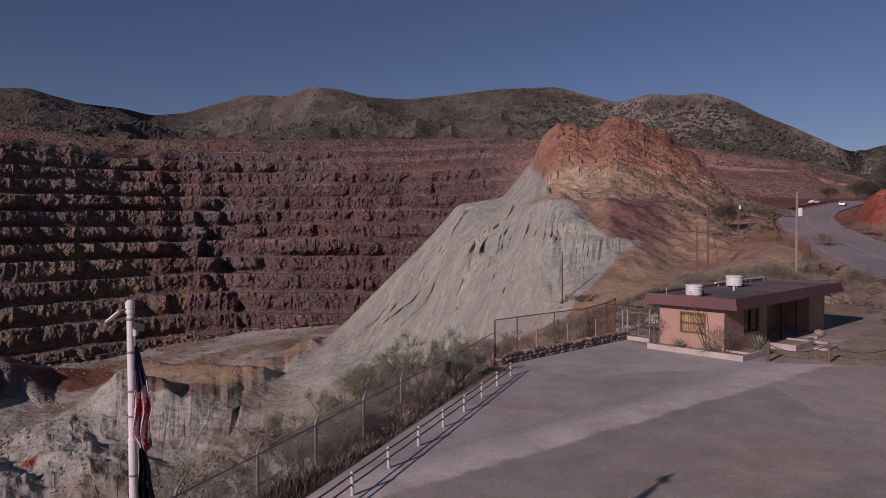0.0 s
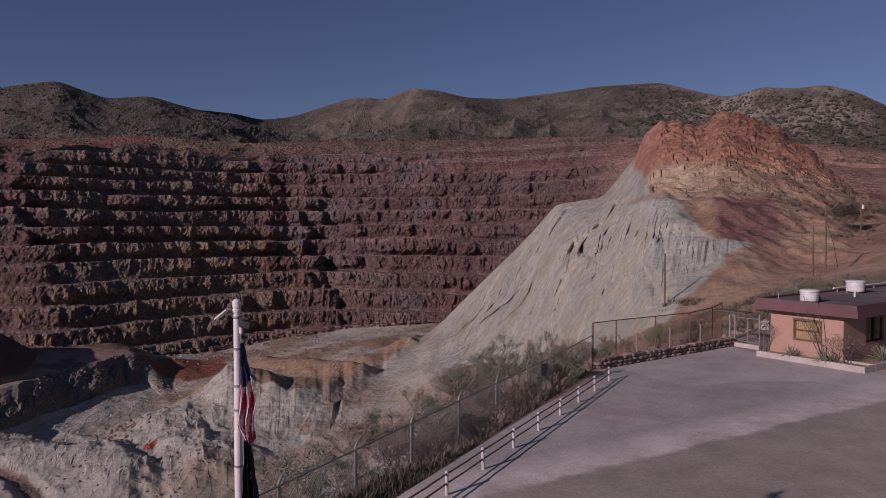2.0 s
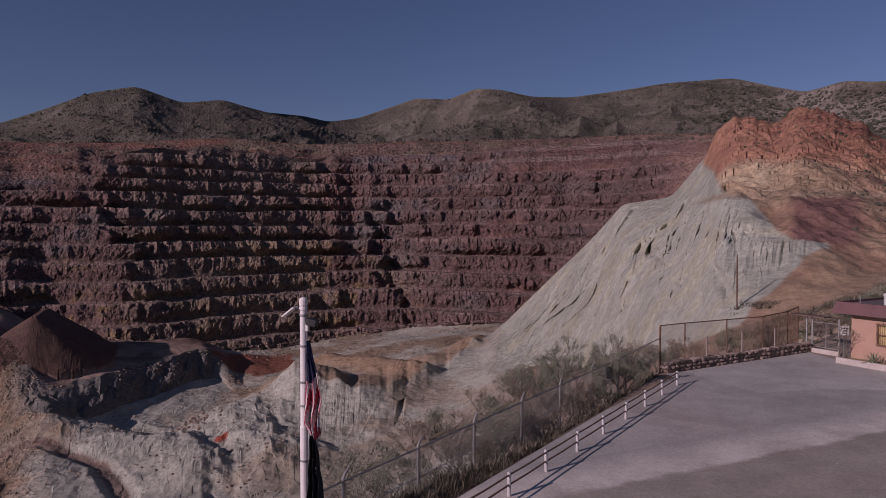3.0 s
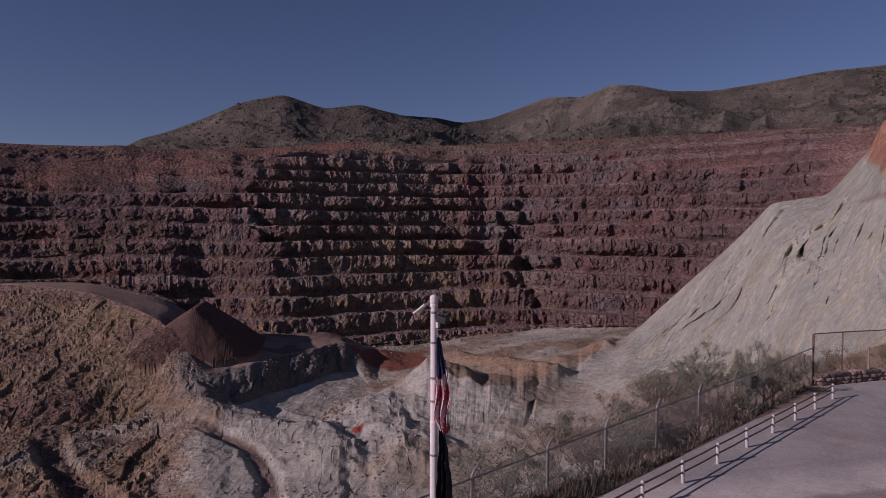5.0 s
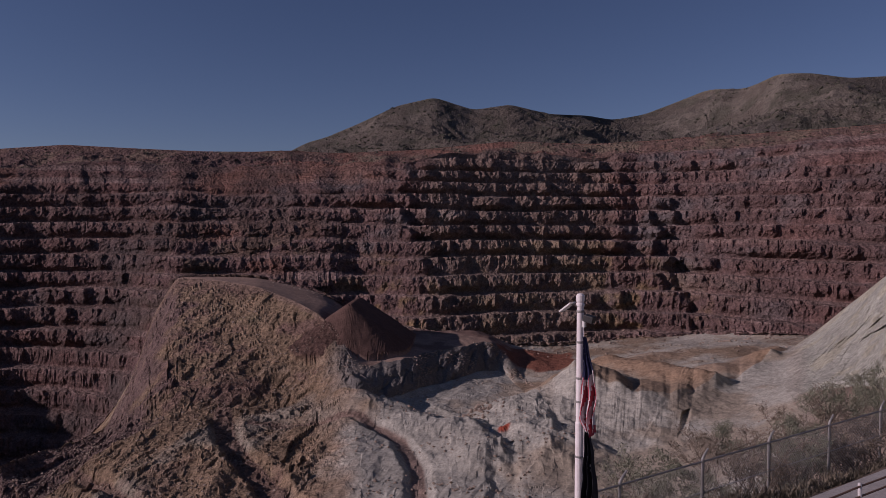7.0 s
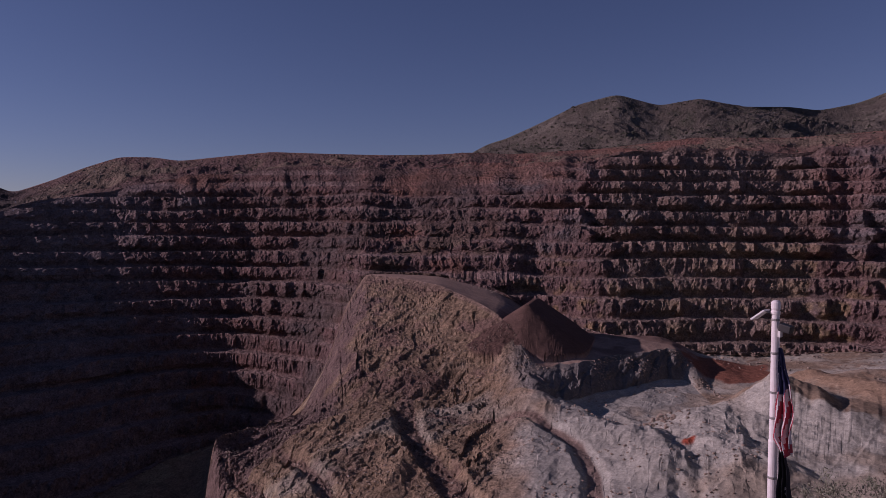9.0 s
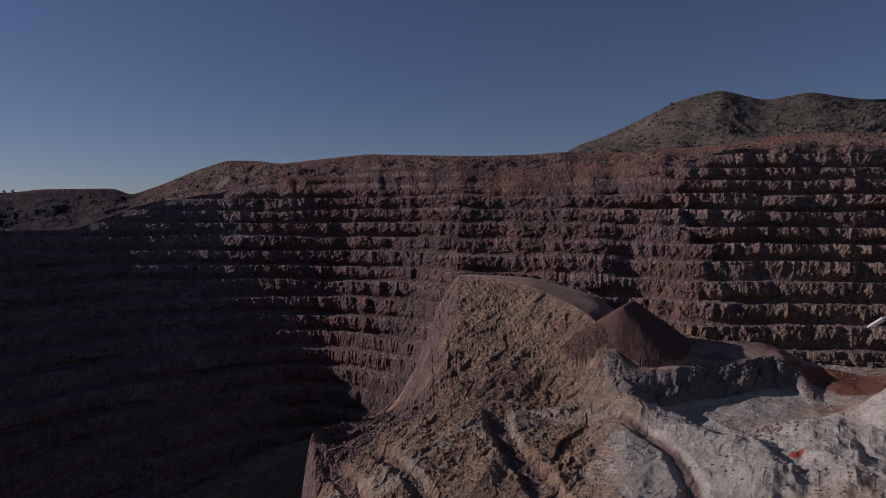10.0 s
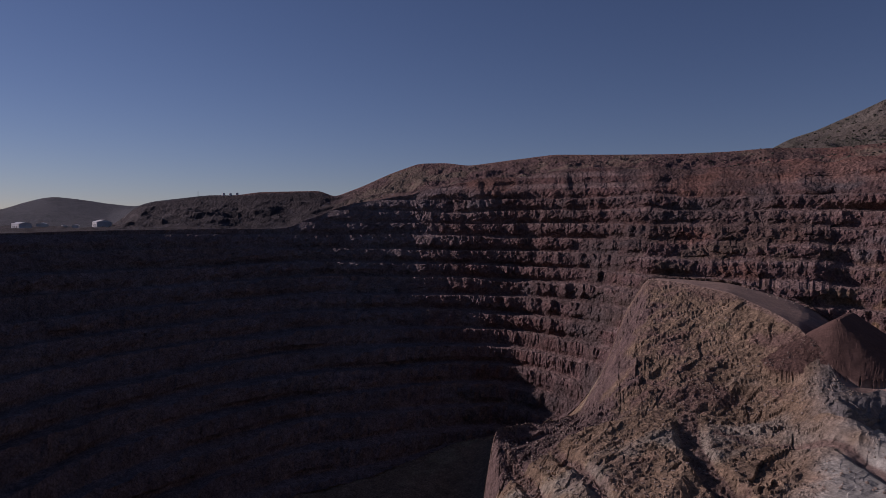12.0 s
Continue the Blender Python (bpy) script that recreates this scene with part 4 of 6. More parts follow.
M_WHITE = surface("white_flag_cloth", (0.42, 0.38, 0.39), (0.54, 0.50, 0.50), 5, 60, 0.9, 0, 0.2, 0.003)
M_BLACK = surface("black_flag_cloth", (0.012, 0.012, 0.015), (0.025, 0.024, 0.028), 5, 60, 0.9, 0, 0.2, 0.003)


def glass_material():
    n = Nodes("dark_window_glass", 0.08, 0, 0.5)
    n.set("Base Color", (0.02, 0.022, 0.025))
    return n.mat


M_GLASS = glass_material()


def asphalt_material():
    """Old dusty asphalt: sealed patches, pale worn wheel tracks across it and fine cracks."""
    n = Nodes("old_dusty_asphalt", 0.92, 0, 0.25)
    broad, mid, fine = n.noise(0.11, 6, 0.6), n.noise(0.7, 6, 0.65), n.noise(14, 4, 0.7)
    # a pale worn band between the entrance and the rail
    split = n.add("ShaderNodeSeparateXYZ")
    turn = n.add("ShaderNodeMapping")
    turn.inputs["Rotation"].default_value = (0, 0, radians(-38.7))
    n.link(n.where, turn.inputs["Vector"])
    n.link(turn.outputs[0], split.inputs[0])
    wob = n.add("ShaderNodeMath")
    wob.operation = "MULTIPLY_ADD"
    n.link(mid, wob.inputs[0])
    wob.inputs[1].default_value = 0.7
    n.link(split.outputs["Y"], wob.inputs[2])
    band = n.add("ShaderNodeMapRange")
    n.link(wob.outputs[0], band.inputs[0])
    for i, v in ((1, 13.6), (2, 15.7), (3, 0.0), (4, 1.0)):
        band.inputs[i].default_value = v
    # greyer paving on the far side of the band, browner and dustier on the near side
    far_side = n.mix(n.ramp(broad, (0.38, 0.0), (0.62, 1.0)), (0.350, 0.322, 0.295), (0.425, 0.392, 0.358))
    near_side = n.mix(n.ramp(broad, (0.35, 0.0), (0.65, 1.0)), (0.320, 0.278, 0.232), (0.380, 0.332, 0.278))
    c = n.mix(n.ramp(band.outputs[0], (0.05, 0.0), (0.35, 1.0)), near_side, far_side)
    c = n.mix(n.ramp(n.noise(0.06, 5, 0.6), (0.5, 0.0), (0.68, 0.5)), c, (0.355, 0.262, 0.218))
    patch = n.add("ShaderNodeTexVoronoi", Scale=0.16)
    n.link(n.where, patch.inputs["Vector"])
    c = n.mix(0.22, c, n.ramp(patch.outputs["Color"], (0.2, 0.3), (0.8, 0.7)), "OVERLAY")
    strip = n.ramp(band.outputs[0], (0.0, 0.0), (0.10, 1.0), (0.5, 0.9), (1.0, 0.0))
    c = n.mix(n.mix(1.0, strip, n.ramp(mid, (0.25, 0.5), (0.6, 1.0)), "MULTIPLY"), c, (0.58, 0.51, 0.45))
    c = n.mix(0.55, c, n.ramp(mid, (0.3, 0.36), (0.7, 0.64)), "OVERLAY")
    c = n.mix(0.5, c, n.ramp(fine, (0.3, 0.3), (0.7, 0.7)), "OVERLAY")
    c = n.mix(n.ramp(n.noise(2.4, 3, 0.75, stretch=(1.0, 2.2, 1.0)), (0.66, 0.0), (0.72, 0.6)), c, (0.19, 0.155, 0.135))
    c = n.mix(n.ramp(n.noise(4.5, 2, 0.6), (0.74, 0.0), (0.77, 0.7)), c, (0.55, 0.50, 0.46))
    n.set("Base Color", c)
    n.bump(fine, 0.4, 0.01)
    return n.mat


M_ASPHALT = asphalt_material()
M_ROAD = surface("grey_highway_asphalt", (0.225, 0.19, 0.18), (0.31, 0.27, 0.255), 0.08, 2.0, 0.9, 0, 0.2, 0.02)

# ---- the lot ----
RAIL_AT, RAIL_WAY, RAIL_OUT = Vector((-2.15, 16.1, 0)), Vector((0.358, 0.934, 0)), Vector((-0.934, 0.358, 0))


def along(d, out=0.0, z=0.0):
    p = RAIL_AT + RAIL_WAY * d + RAIL_OUT * out
    return Vector((p.x, p.y, z))


def pavement():
    bm = bmesh.new()
    outline = [along(-60, 0.95), along(-30, 0.95), along(-12, 0.95), along(0, 0.95), along(9, 0.95), along(15.2, 0.45), (2.6, 31.2, 0), (6.4, 34.8, 0), (10.0, 38.2, 0), (10.6, 36.6, 0), (13.4, 32.9, 0),
               (15.4, 31.5, 0), (17.5, 31.1, 0), (20, 30.7, 0), (30, 29.6, 0), (48, 27, 0), (52, -40, 0)]
    top = [bm.verts.new((p[0], p[1], 0.03)) for p in outline]
    low = [bm.verts.new((p[0], p[1], -0.05)) for p in outline]
    bm.faces.new(top[::-1])
    for i in range(len(top)):
        j = (i + 1) % len(top)
        bm.faces.new((top[i], top[j], low[j], low[i]))
    bmesh.ops.recalc_face_normals(bm, faces=bm.faces)
    return tagged(part("pavement", bm, M_ASPHALT), "worn dusty grey asphalt parking lot", "parking lot", kind="structure")


pavement()


def guard_rail():
    """White pipe posts with two steel rails along the lot's edge."""
    rail = thing("guard_rail", Matrix.Translation(RAIL_AT), "low white pipe posts with two steel rails", "guard rail")
    first, last, gap = -4, 8, 1.98
    for k in range(first, last):
        bm = lathe(bmesh.new(), [(0.043, -0.15), (0.043, 0.56), (0.04, 0.585), (0.026, 0.6), (0.008, 0.606)], 10)
        p = part("post", bm, M_POST, rail)
        p.location = RAIL_WAY * (k * gap)
        p.rotation_euler = (rng.uniform(-0.03, 0.03), rng.uniform(-0.03, 0.03), 0)
    for z, r in ((0.53, 0.024), (0.30, 0.024)):
        pts = [RAIL_WAY * (k * gap / 2) + Vector((0, 0, z + (-0.012 if k % 2 else 0))) for k in range(first * 2, last * 2 - 1)]
        part("rail", tube(bmesh.new(), pts, r, 6), M_RUST, rail, "brown weathered pipe rail")
    return rail


guard_rail()


def stone_wall(a, b, height, thick):
    """Rubble wall of squared stones in courses on a mortar core."""
    a, b = Vector(a), Vector(b)
    way, length = (b - a).normalized(), (b - a).length
    turn = math.atan2(way.y, way.x)
    wall = thing("stone_wall", Matrix.Translation(a) @ Matrix.Rotation(turn, 4, "Z"), "low wall of rough reddish-grey field stones", "wall")
    part("core", boxes(((0, -thick / 2 + 0.03, -0.25), (length, thick / 2 - 0.03, height - 0.05))), M_MORTAR, wall)
    kinds = []
    for k in range(7):
        bm = bmesh.new()
        bmesh.ops.create_icosphere(bm, subdivisions=1, radius=0.5)
        for v in bm.verts:
            c = Vector([math.copysign(min(abs(q) * 1.45, 0.5), q) for q in v.co])
            v.co = c + Vector((rng.uniform(-0.06, 0.06), rng.uniform(-0.06, 0.06), rng.uniform(-0.06, 0.06)))
        mesh = bpy.data.meshes.new("stone")
        bm.to_mesh(mesh), bm.free()
        mesh.materials.append(M_STONE)
        kinds.append(mesh)
    z, courses = 0.0, 3
    for c in range(courses):
        h = height / courses
        x = -0.05 - 0.1 * (c % 2)
        while x < length:
            w = rng.uniform(0.24, 0.46)
            s = new("stone", rng.choice(kinds))
            s.parent = wall
            s.location = (x + w / 2, rng.uniform(-0.03, 0.03), z + h / 2 - 0.01 + rng.uniform(-0.015, 0.015))
            s.scale = (w * 0.97, thick * rng.uniform(0.98, 1.12), h * rng.uniform(0.92, 1.08) * (1.15 if c == courses - 1 else 1))
            s.rotation_euler = (0, rng.uniform(-0.06, 0.06), math.pi * rng.randint(0, 1))
            x += w
        z += h
    for t in (0.26, 0.50, 0.74):
        bm = tube(bmesh.new(), [(t * length, 0, height * 0.7), (t * length, 0, 1.35)], 0.035, 8)
        box(bm, (t * length - 0.045, -0.045, 1.33), (t * length + 0.045, 0.045, 1.37))
        part("post", bm, M_PALEWOOD, wall, "thin pale weathered post")
    return wall


stone_wall((2.55, 31.55, 0), (10.0, 38.55, 0), 0.5, 0.36)


def link_panel(bm, a, b, low, high, pitch=0.10, wire=0.0035):
    """Woven wire between two posts."""
    a, b = Vector(a), Vector(b)
    length, tall = (b - a).length, high - low
    way = (b - a).normalized()
    side = Vector((-way.y, way.x, 0))
    for lean in (1, -1):
        x = -tall
        while x < length:
            s0, z0, s1, z1 = x, 0.0, x + tall, tall
            if s0 < 0:
                z0, s0 = -s0, 0.0
            if s1 > length:
                z1, s1 = tall - (s1 - length), length
            x += pitch
            if s1 - s0 < 0.02:
                continue
            if lean < 0:
                s0, s1 = length - s0, length - s1
            p, q = a + way * s0 + Vector((0, 0, low + z0)), a + way * s1 + Vector((0, 0, low + z1))
            off = side * wire
            up = Vector((0, 0, wire))
            va = [bm.verts.new(p + o) for o in (off, up, -off)]
            vb = [bm.verts.new(q + o) for o in (off, up, -off)]
            for k in range(3):
                bm.faces.new((va[k], va[(k + 1) % 3], vb[(k + 1) % 3], vb[k]))


def fence():
    """Chain-link fence with out-leaning arms beyond the rail, turning behind the stone wall."""
    f = thing("chain_link_fence", Matrix.Identity(4), "rusty chain-link fence with angled barbed-wire arms", "fence")
    line = [along(d, 2.2, -0.62) for d in (-9.0, -6.2, -3.3, -0.6, 2.0, 4.8, 7.6, 10.4, 13.2)]
    tops = []
    for p in line:
        bm = tube(bmesh.new(), [p + Vector((0, 0, -0.5)), p + Vector((0, 0, 1.6)), p + Vector((0, 0, 1.68)) + RAIL_WAY * 0.05, p + Vector((0, 0, 1.82)) + RAIL_WAY * 0.2], [0.035, 0.035, 0.03, 0.025], 8)
        part("post", bm, M_STEEL, f)
        tops.append(p + Vector((0, 0, 1.55)))
    corner = Vector((2.35, 31.9, 0))
    bm = tube(bmesh.new(), [corner + Vector((0, 0, -0.5)), corner + Vector((0, 0, 2.0))], 0.045, 8)
    part("corner_post", bm, M_RUST, f)
    part("top_rail", tube(bmesh.new(), tops + [corner + Vector((0, 0, 1.45))], 0.022, 6), M_STEEL, f)
    part("top_rail", tube(bmesh.new(), [p + Vector((0, 0, -0.72)) for p in tops] + [corner + Vector((0, 0, 0.72))], 0.012, 5), M_STEEL, f)
    back = [corner, Vector((3.5, 33.0, 0)), Vector((5.6, 35.1, -0.05)), Vector((7.6, 37.1, -0.1)), Vector((9.3, 39.6, -0.1)), Vector((10.4, 42.0, -0.1))]
    for p in back[1:]:
        part("post", tube(bmesh.new(), [p + Vector((0, 0, -0.5)), p + Vector((0, 0, 2.02))], 0.03, 8), M_RUST, f)
    part("top_rail", tube(bmesh.new(), [p + Vector((0, 0, 2.0)) for p in back], 0.022, 6), M_RUST, f)
    stretch = line + [Vector((corner.x, corner.y, -0.5))]
    for p, q in zip(stretch, stretch[1:]):
        bm = bmesh.new()
        link_panel(bm, (p.x, p.y, 0), (q.x, q.y, 0), -0.68, 0.92)
        tagged(part("wire_panel", bm, M_STEEL, f), kind="stuff")
    for p, q in zip(back, back[1:]):
        bm = bmesh.new()
        link_panel(bm, (p.x, p.y, 0), (q.x, q.y, 0), 0.0, 1.98)
        tagged(part("wire_panel", bm, M_RUST, f), kind="stuff")
    # a small plate hangs on the wire
    p = along(12.0, 2.15, 0)
    part("plate", boxes(((p.x - 0.12, p.y - 0.02, 0.35), (p.x + 0.12, p.y + 0.02, 0.85))), M_DARK, f, "small dark plate on the wire")
    return f


fence()


def gate():
    """Pipe gate beside the house with a little board roof and a notice."""
    g = thing("pipe_gate", Matrix.Translation((10.35, 38.9, 0)) @ Matrix.Rotation(radians(-48), 4, "Z"), "steel pipe gate with a small board roof", "gate")
    for x in (-0.35, -0.05, 1.35):
        part("post", tube(bmesh.new(), [(x, 0, -0.3), (x, 0, 1.75)], 0.05, 8), M_STEEL, g)
    part("board", boxes(((-1.1, -0.35, 1.76), (0.75, 0.35, 1.82)), bevel=0.01), M_WOOD, g, "dark weathered board")
    bm = tube(bmesh.new(), [(0.0, 0, 1.5), (1.35, 0, 1.5)], 0.025, 6)
    tube(bm, [(0.0, 0, 0.25), (1.35, 0, 0.25)], 0.025, 6)
    tube(bm, [(0.68, 0, 0.25), (0.68, 0, 1.5)], 0.02, 6)
    part("gate_frame", bm, M_STEEL, g)
    bm = bmesh.new()
    link_panel(bm, (0, 0, 0), (1.35, 0, 0), 0.25, 1.5, 0.08)
    tagged(part("wire_panel", bm, M_STEEL, g), kind="stuff")
    part("kerb", boxes(((-0.6, -0.45, -0.1), (1.6, -0.3, 0.22)), bevel=0.02), M_CONCRETE, g)
    return g


gate()


def sign():
    s = thing("notice_sign", look((11.35, 37.35, 1.28), (0, 0, 1.28)), "white notice board with black unreadable lettering", "sign")
    part("board", boxes(((-0.22, -0.22, -0.015), (0.22, 0.22, 0.0)), bevel=0.004), M_SIGN, s)
    for y, w in ((0.12, 0.16), (0.03, 0.10), (-0.05, 0.14), (-0.13, 0.12)):
        part("bar", boxes(((-w, y - 0.018, 0.0), (w, y + 0.018, 0.003))), M_INK, s, "black bar of lettering")
    part("post", boxes(((-0.025, -1.4, -0.06), (0.025, 0.2, -0.016))), M_STEEL, s)
    s.matrix_world = Matrix.Translation((11.35, 37.35, 1.28)) @ Matrix.Rotation(radians(17), 4, "Z") @ Matrix.Rotation(radians(90), 4, "X")
    return s


sign()

# ---- the house ----
HOUSE = Matrix.Translation((13.7, 32.4, 0)) @ Matrix.Rotation(radians(42.3), 4, "Z")


def house():
    h = thing("visitor_house", HOUSE, "single-storey salmon block house with maroon flat roof", "house")
    x0, x1, x2, x3, y0, y1, y2, top = 0.6, 5.4, 11.2, 13.6, 0.9, 2.7, 4.35, 2.36
    t = 0.2
    # west wall with its window opening
    wy0, wy1, wz0, wz1 = 1.9, 3.15, 0.98, 1.92
    part("wall", boxes(((x0, y0, -0.1), (x0 + t, wy0, top)), ((x0, wy1, -0.1), (x0 + t, y2, top)), ((x0, wy0, -0.1), (x0 + t, wy1, wz0)), ((x0, wy0, wz1), (x0 + t, wy1, top))), M_BLOCK, h)
    w = part("window", boxes(((x0 + 0.1, wy0, wz0), (x0 + 0.13, wy1, wz1))), M_CURTAIN, h, "window with yellowed blind behind bars")
    fr = boxes(((x0 - 0.03, wy0 - 0.05, wz0 - 0.06), (x0 + 0.1, wy1 + 0.05, wz0)), ((x0 - 0.03, wy0 - 0.05, wz1), (x0 + 0.1, wy1 + 0.05, wz1 + 0.05)),
               ((x0 - 0.03, wy0 - 0.05, wz0), (x0 + 0.1, wy0, wz1)), ((x0 - 0.03, wy1, wz0), (x0 + 0.1, wy1 + 0.05, wz1)))
    part("window_frame", fr, M_RUST, w)
    for k in range(13):
        y = wy0 + (k + 0.5) * (wy1 - wy0) / 13
        part("bar", tube(bmesh.new(), [(x0 - 0.05, y, wz0 - 0.03), (x0 - 0.05, y, wz1 + 0.03)], 0.011, 5), M_RUST, w)
    for z in (wz0 + 0.02, (wz0 + wz1) / 2, wz1 - 0.02):
        part("bar", boxes(((x0 - 0.065, wy0 - 0.05, z - 0.018), (x0 - 0.035, wy1 + 0.05, z + 0.018))), M_RUST, w)
    # front: solid stretch, recessed porch, end block
    part("wall", boxes(((x0 + t + 0.003, y0, -0.1), (x1 - 2.7, y0 + t, top)), ((x1 - 2.7, y0, -0.1), (x1 - 0.9, y0 + t, 0.9)), ((x1 - 2.7, y0, 2.0), (x1 - 0.9, y0 + t, top)), ((x1 - 0.9, y0, -0.1), (x1, y0 + t, top))), M_BLOCK, h)
    wf = part("window", boxes(((x1 - 2.7, y0 + 0.1, 0.9), (x1 - 0.9, y0 + 0.12, 2.0))), M_GLASS, h, "dark shaded window")
    part("window_frame", boxes(((x1 - 2.74, y0 - 0.02, 0.84), (x1 - 0.86, y0 + 0.1, 0.9)), ((x1 - 2.74, y0 - 0.02, 2.0), (x1 - 0.86, y0 + 0.1, 2.05)), ((x1 - 1.82, y0 + 0.02, 0.9), (x1 - 1.78, y0 + 0.1, 2.0))), M_RUST, wf)
    part("wall", boxes(((x1 - t, y0 + t + 0.003, -0.1), (x1, y1, top))), M_BLOCK, h)
    part("wall", boxes(((x1, y1, -0.1), (x1 + 1.0, y1 + t, top)), ((x1 + 1.0, y1, 2.1), (x1 + 2.0, y1 + t, top)), ((x1 + 2.0, y1, -0.1), (x2, y1 + t, top))), M_BLOCK, h)
    d = part("door", boxes(((x1 + 1.02, y1 + 0.06, -0.1), (x1 + 1.98, y1 + 0.11, 2.08)), bevel=0.006), M_DOOR, h, "brown closed door in the shaded porch")
    part("door_handle", tube(bmesh.new(), [(x1 + 1.12, y1 + 0.02, 1.0), (x1 + 1.24, y1 + 0.02, 1.0)], 0.015, 6), M_STEEL, d)
    nb = part("notice_board", boxes(((x1 + 0.15, y1 - 0.04, 1.1), (x1 + 0.75, y1, 1.95)), bevel=0.004), M_COOLER, h, "pale grey notice board on the porch wall")
    for x in (x1 + 0.11, x1 + 0.75):
        part("frame", boxes(((x, y1 - 0.05, 1.06), (x + 0.04, y1 - 0.002, 1.99))), M_DARK, nb)
    part("wall", boxes(((x2, y0, -0.1), (x3, y0 + t, top)), ((x3 - t, y0 + t + 0.003, -0.1), (x3, y2, top)), ((x2, y0 + t + 0.003, -0.1), (x2 + t, y1, top))), M_BLOCK, h)
    part("wall", boxes(((x0 + t + 0.003, y2 - t, -0.1), (x3 - t - 0.003, y2, top))), M_BLOCK, h)
    part("floor_slab", boxes(((x0 - 0.05, y0 - 0.05, -0.12), (x3 + 0.05, y2 + 0.05, 0.02))), M_CONCRETE, h)
    for x in (7.6, 9.6):
        part("porch_post", boxes(((x - 0.06, y0 + 0.05, 0), (x + 0.06, y0 + 0.17, top)), bevel=0.008), M_FASCIA, h)
    # roof: a deck with a slanted fascia all round
    lx, ly = 14.2, 4.95
    bm = bmesh.new()
    lows = [bm.verts.new(p) for p in ((0, 0, 2.3), (lx, 0, 2.3), (lx, ly, 2.3), (0, ly, 2.3))]
    ups = [bm.verts.new(p) for p in ((0.14, 0.14, 2.84), (lx - 0.14, 0.14, 2.84), (lx - 0.14, ly - 0.14, 2.84), (0.14, ly - 0.14, 2.84))]
    ins = [bm.verts.new(p) for p in ((0.26, 0.26, 2.84), (lx - 0.26, 0.26, 2.84), (lx - 0.26, ly - 0.26, 2.84), (0.26, ly - 0.26, 2.84))]
    pit = [bm.verts.new((v.co.x, v.co.y, 2.74)) for v in ins]
    under = [bm.verts.new(p) for p in ((0.12, 0.12, 2.3), (lx - 0.12, 0.12, 2.3), (lx - 0.12, ly - 0.12, 2.3), (0.12, ly - 0.12, 2.3))]
    for i in range(4):
        j = (i + 1) % 4
        bm.faces.new((lows[i], lows[j], ups[j], ups[i])), bm.faces.new((ups[i], ups[j], ins[j], ins[i]))
        bm.faces.new((ins[i], ins[j], pit[j], pit[i])), bm.faces.new((lows[j], lows[i], under[i], under[j]))
    part("fascia", bm, M_FASCIA, h, "slanted maroon metal fascia")
    part("roof", boxes(((0.13, 0.13, 2.37), (lx - 0.13, ly - 0.13, 2.745))), M_ROOF, h, "flat gravelled tar roof with patches")
    bm = tube(bmesh.new(), [(7.0, ly - 0.4, 2.95), (13.7, ly - 0.4, 2.95)], 0.05, 8)
    for x in (7.4, 9.5, 11.6, 13.5):
        tube(bm, [(x, ly - 0.4, 2.72), (x, ly - 0.4, 2.95)], 0.03, 6)
    part("roof_pipe", bm, M_COOLER, h, "pale pipe along the roof's edge")
    part("vent_pipe", tube(bmesh.new(), [(5.2, 2.6, 2.7), (5.2, 2.6, 3.0)], 0.05, 8), M_COOLER, h, "short white vent pipe")
    part("antenna", tube(bmesh.new(), [(1.0, 4.2, 2.7), (1.0, 4.2, 3.1)], 0.02, 5), M_STEEL, h)
    return h


house()


def cooler(m, size):
    """Evaporative cooler: louvred drum with a lid and duct foot."""
    c = thing("evaporative_cooler", m, "white metal evaporative cooler standing on the roof", "cooler", "coolers on the roof")
    w, hgt = size / 2, size * 0.62
    part("casing", lathe(bmesh.new(), [(w * 0.94, 0.08), (w * 0.96, 0.1), (w * 0.97, hgt - 0.03), (w * 0.95, hgt)], 20), M_COOLER, c)
    part("lid", lathe(bmesh.new(), [(w * 0.98, hgt - 0.02), (w * 1.05, hgt), (w * 1.05, hgt + 0.05), (w * 0.9, hgt + 0.09), (w * 0.3, hgt + 0.12)], 20), M_COOLER, c, "domed white lid")
    for k in range(3):
        z = 0.17 + k * (hgt - 0.2) / 3
        part("louvre", lathe(bmesh.new(), [(w * 0.965, z), (w * 1.0, z + 0.01), (w * 1.0, z + 0.03), (w * 0.965, z + 0.05)], 20), M_COOLER, c)
    for sx in (-1, 1):
        for sy in (-1, 1):
            part("leg", boxes(((sx * w * 0.6 - 0.03, sy * w * 0.6 - 0.03, 0), (sx * w * 0.6 + 0.03, sy * w * 0.6 + 0.03, 0.09))), M_STEEL, c)
    part("duct", tube(bmesh.new(), [(w * 0.6, -w * 0.2, 0.25), (w * 1.5, -w * 0.2, 0.2), (w * 1.7, -w * 0.2, 0.0)], 0.12, 8), M_ROOF, c, "dark supply duct")
    return c


cooler(HOUSE @ Matrix.Translation((0.85, 2.6, 2.745)), 0.82)
cooler(HOUSE @ Matrix.Translation((7.6, 3.7, 2.745)), 0.92)


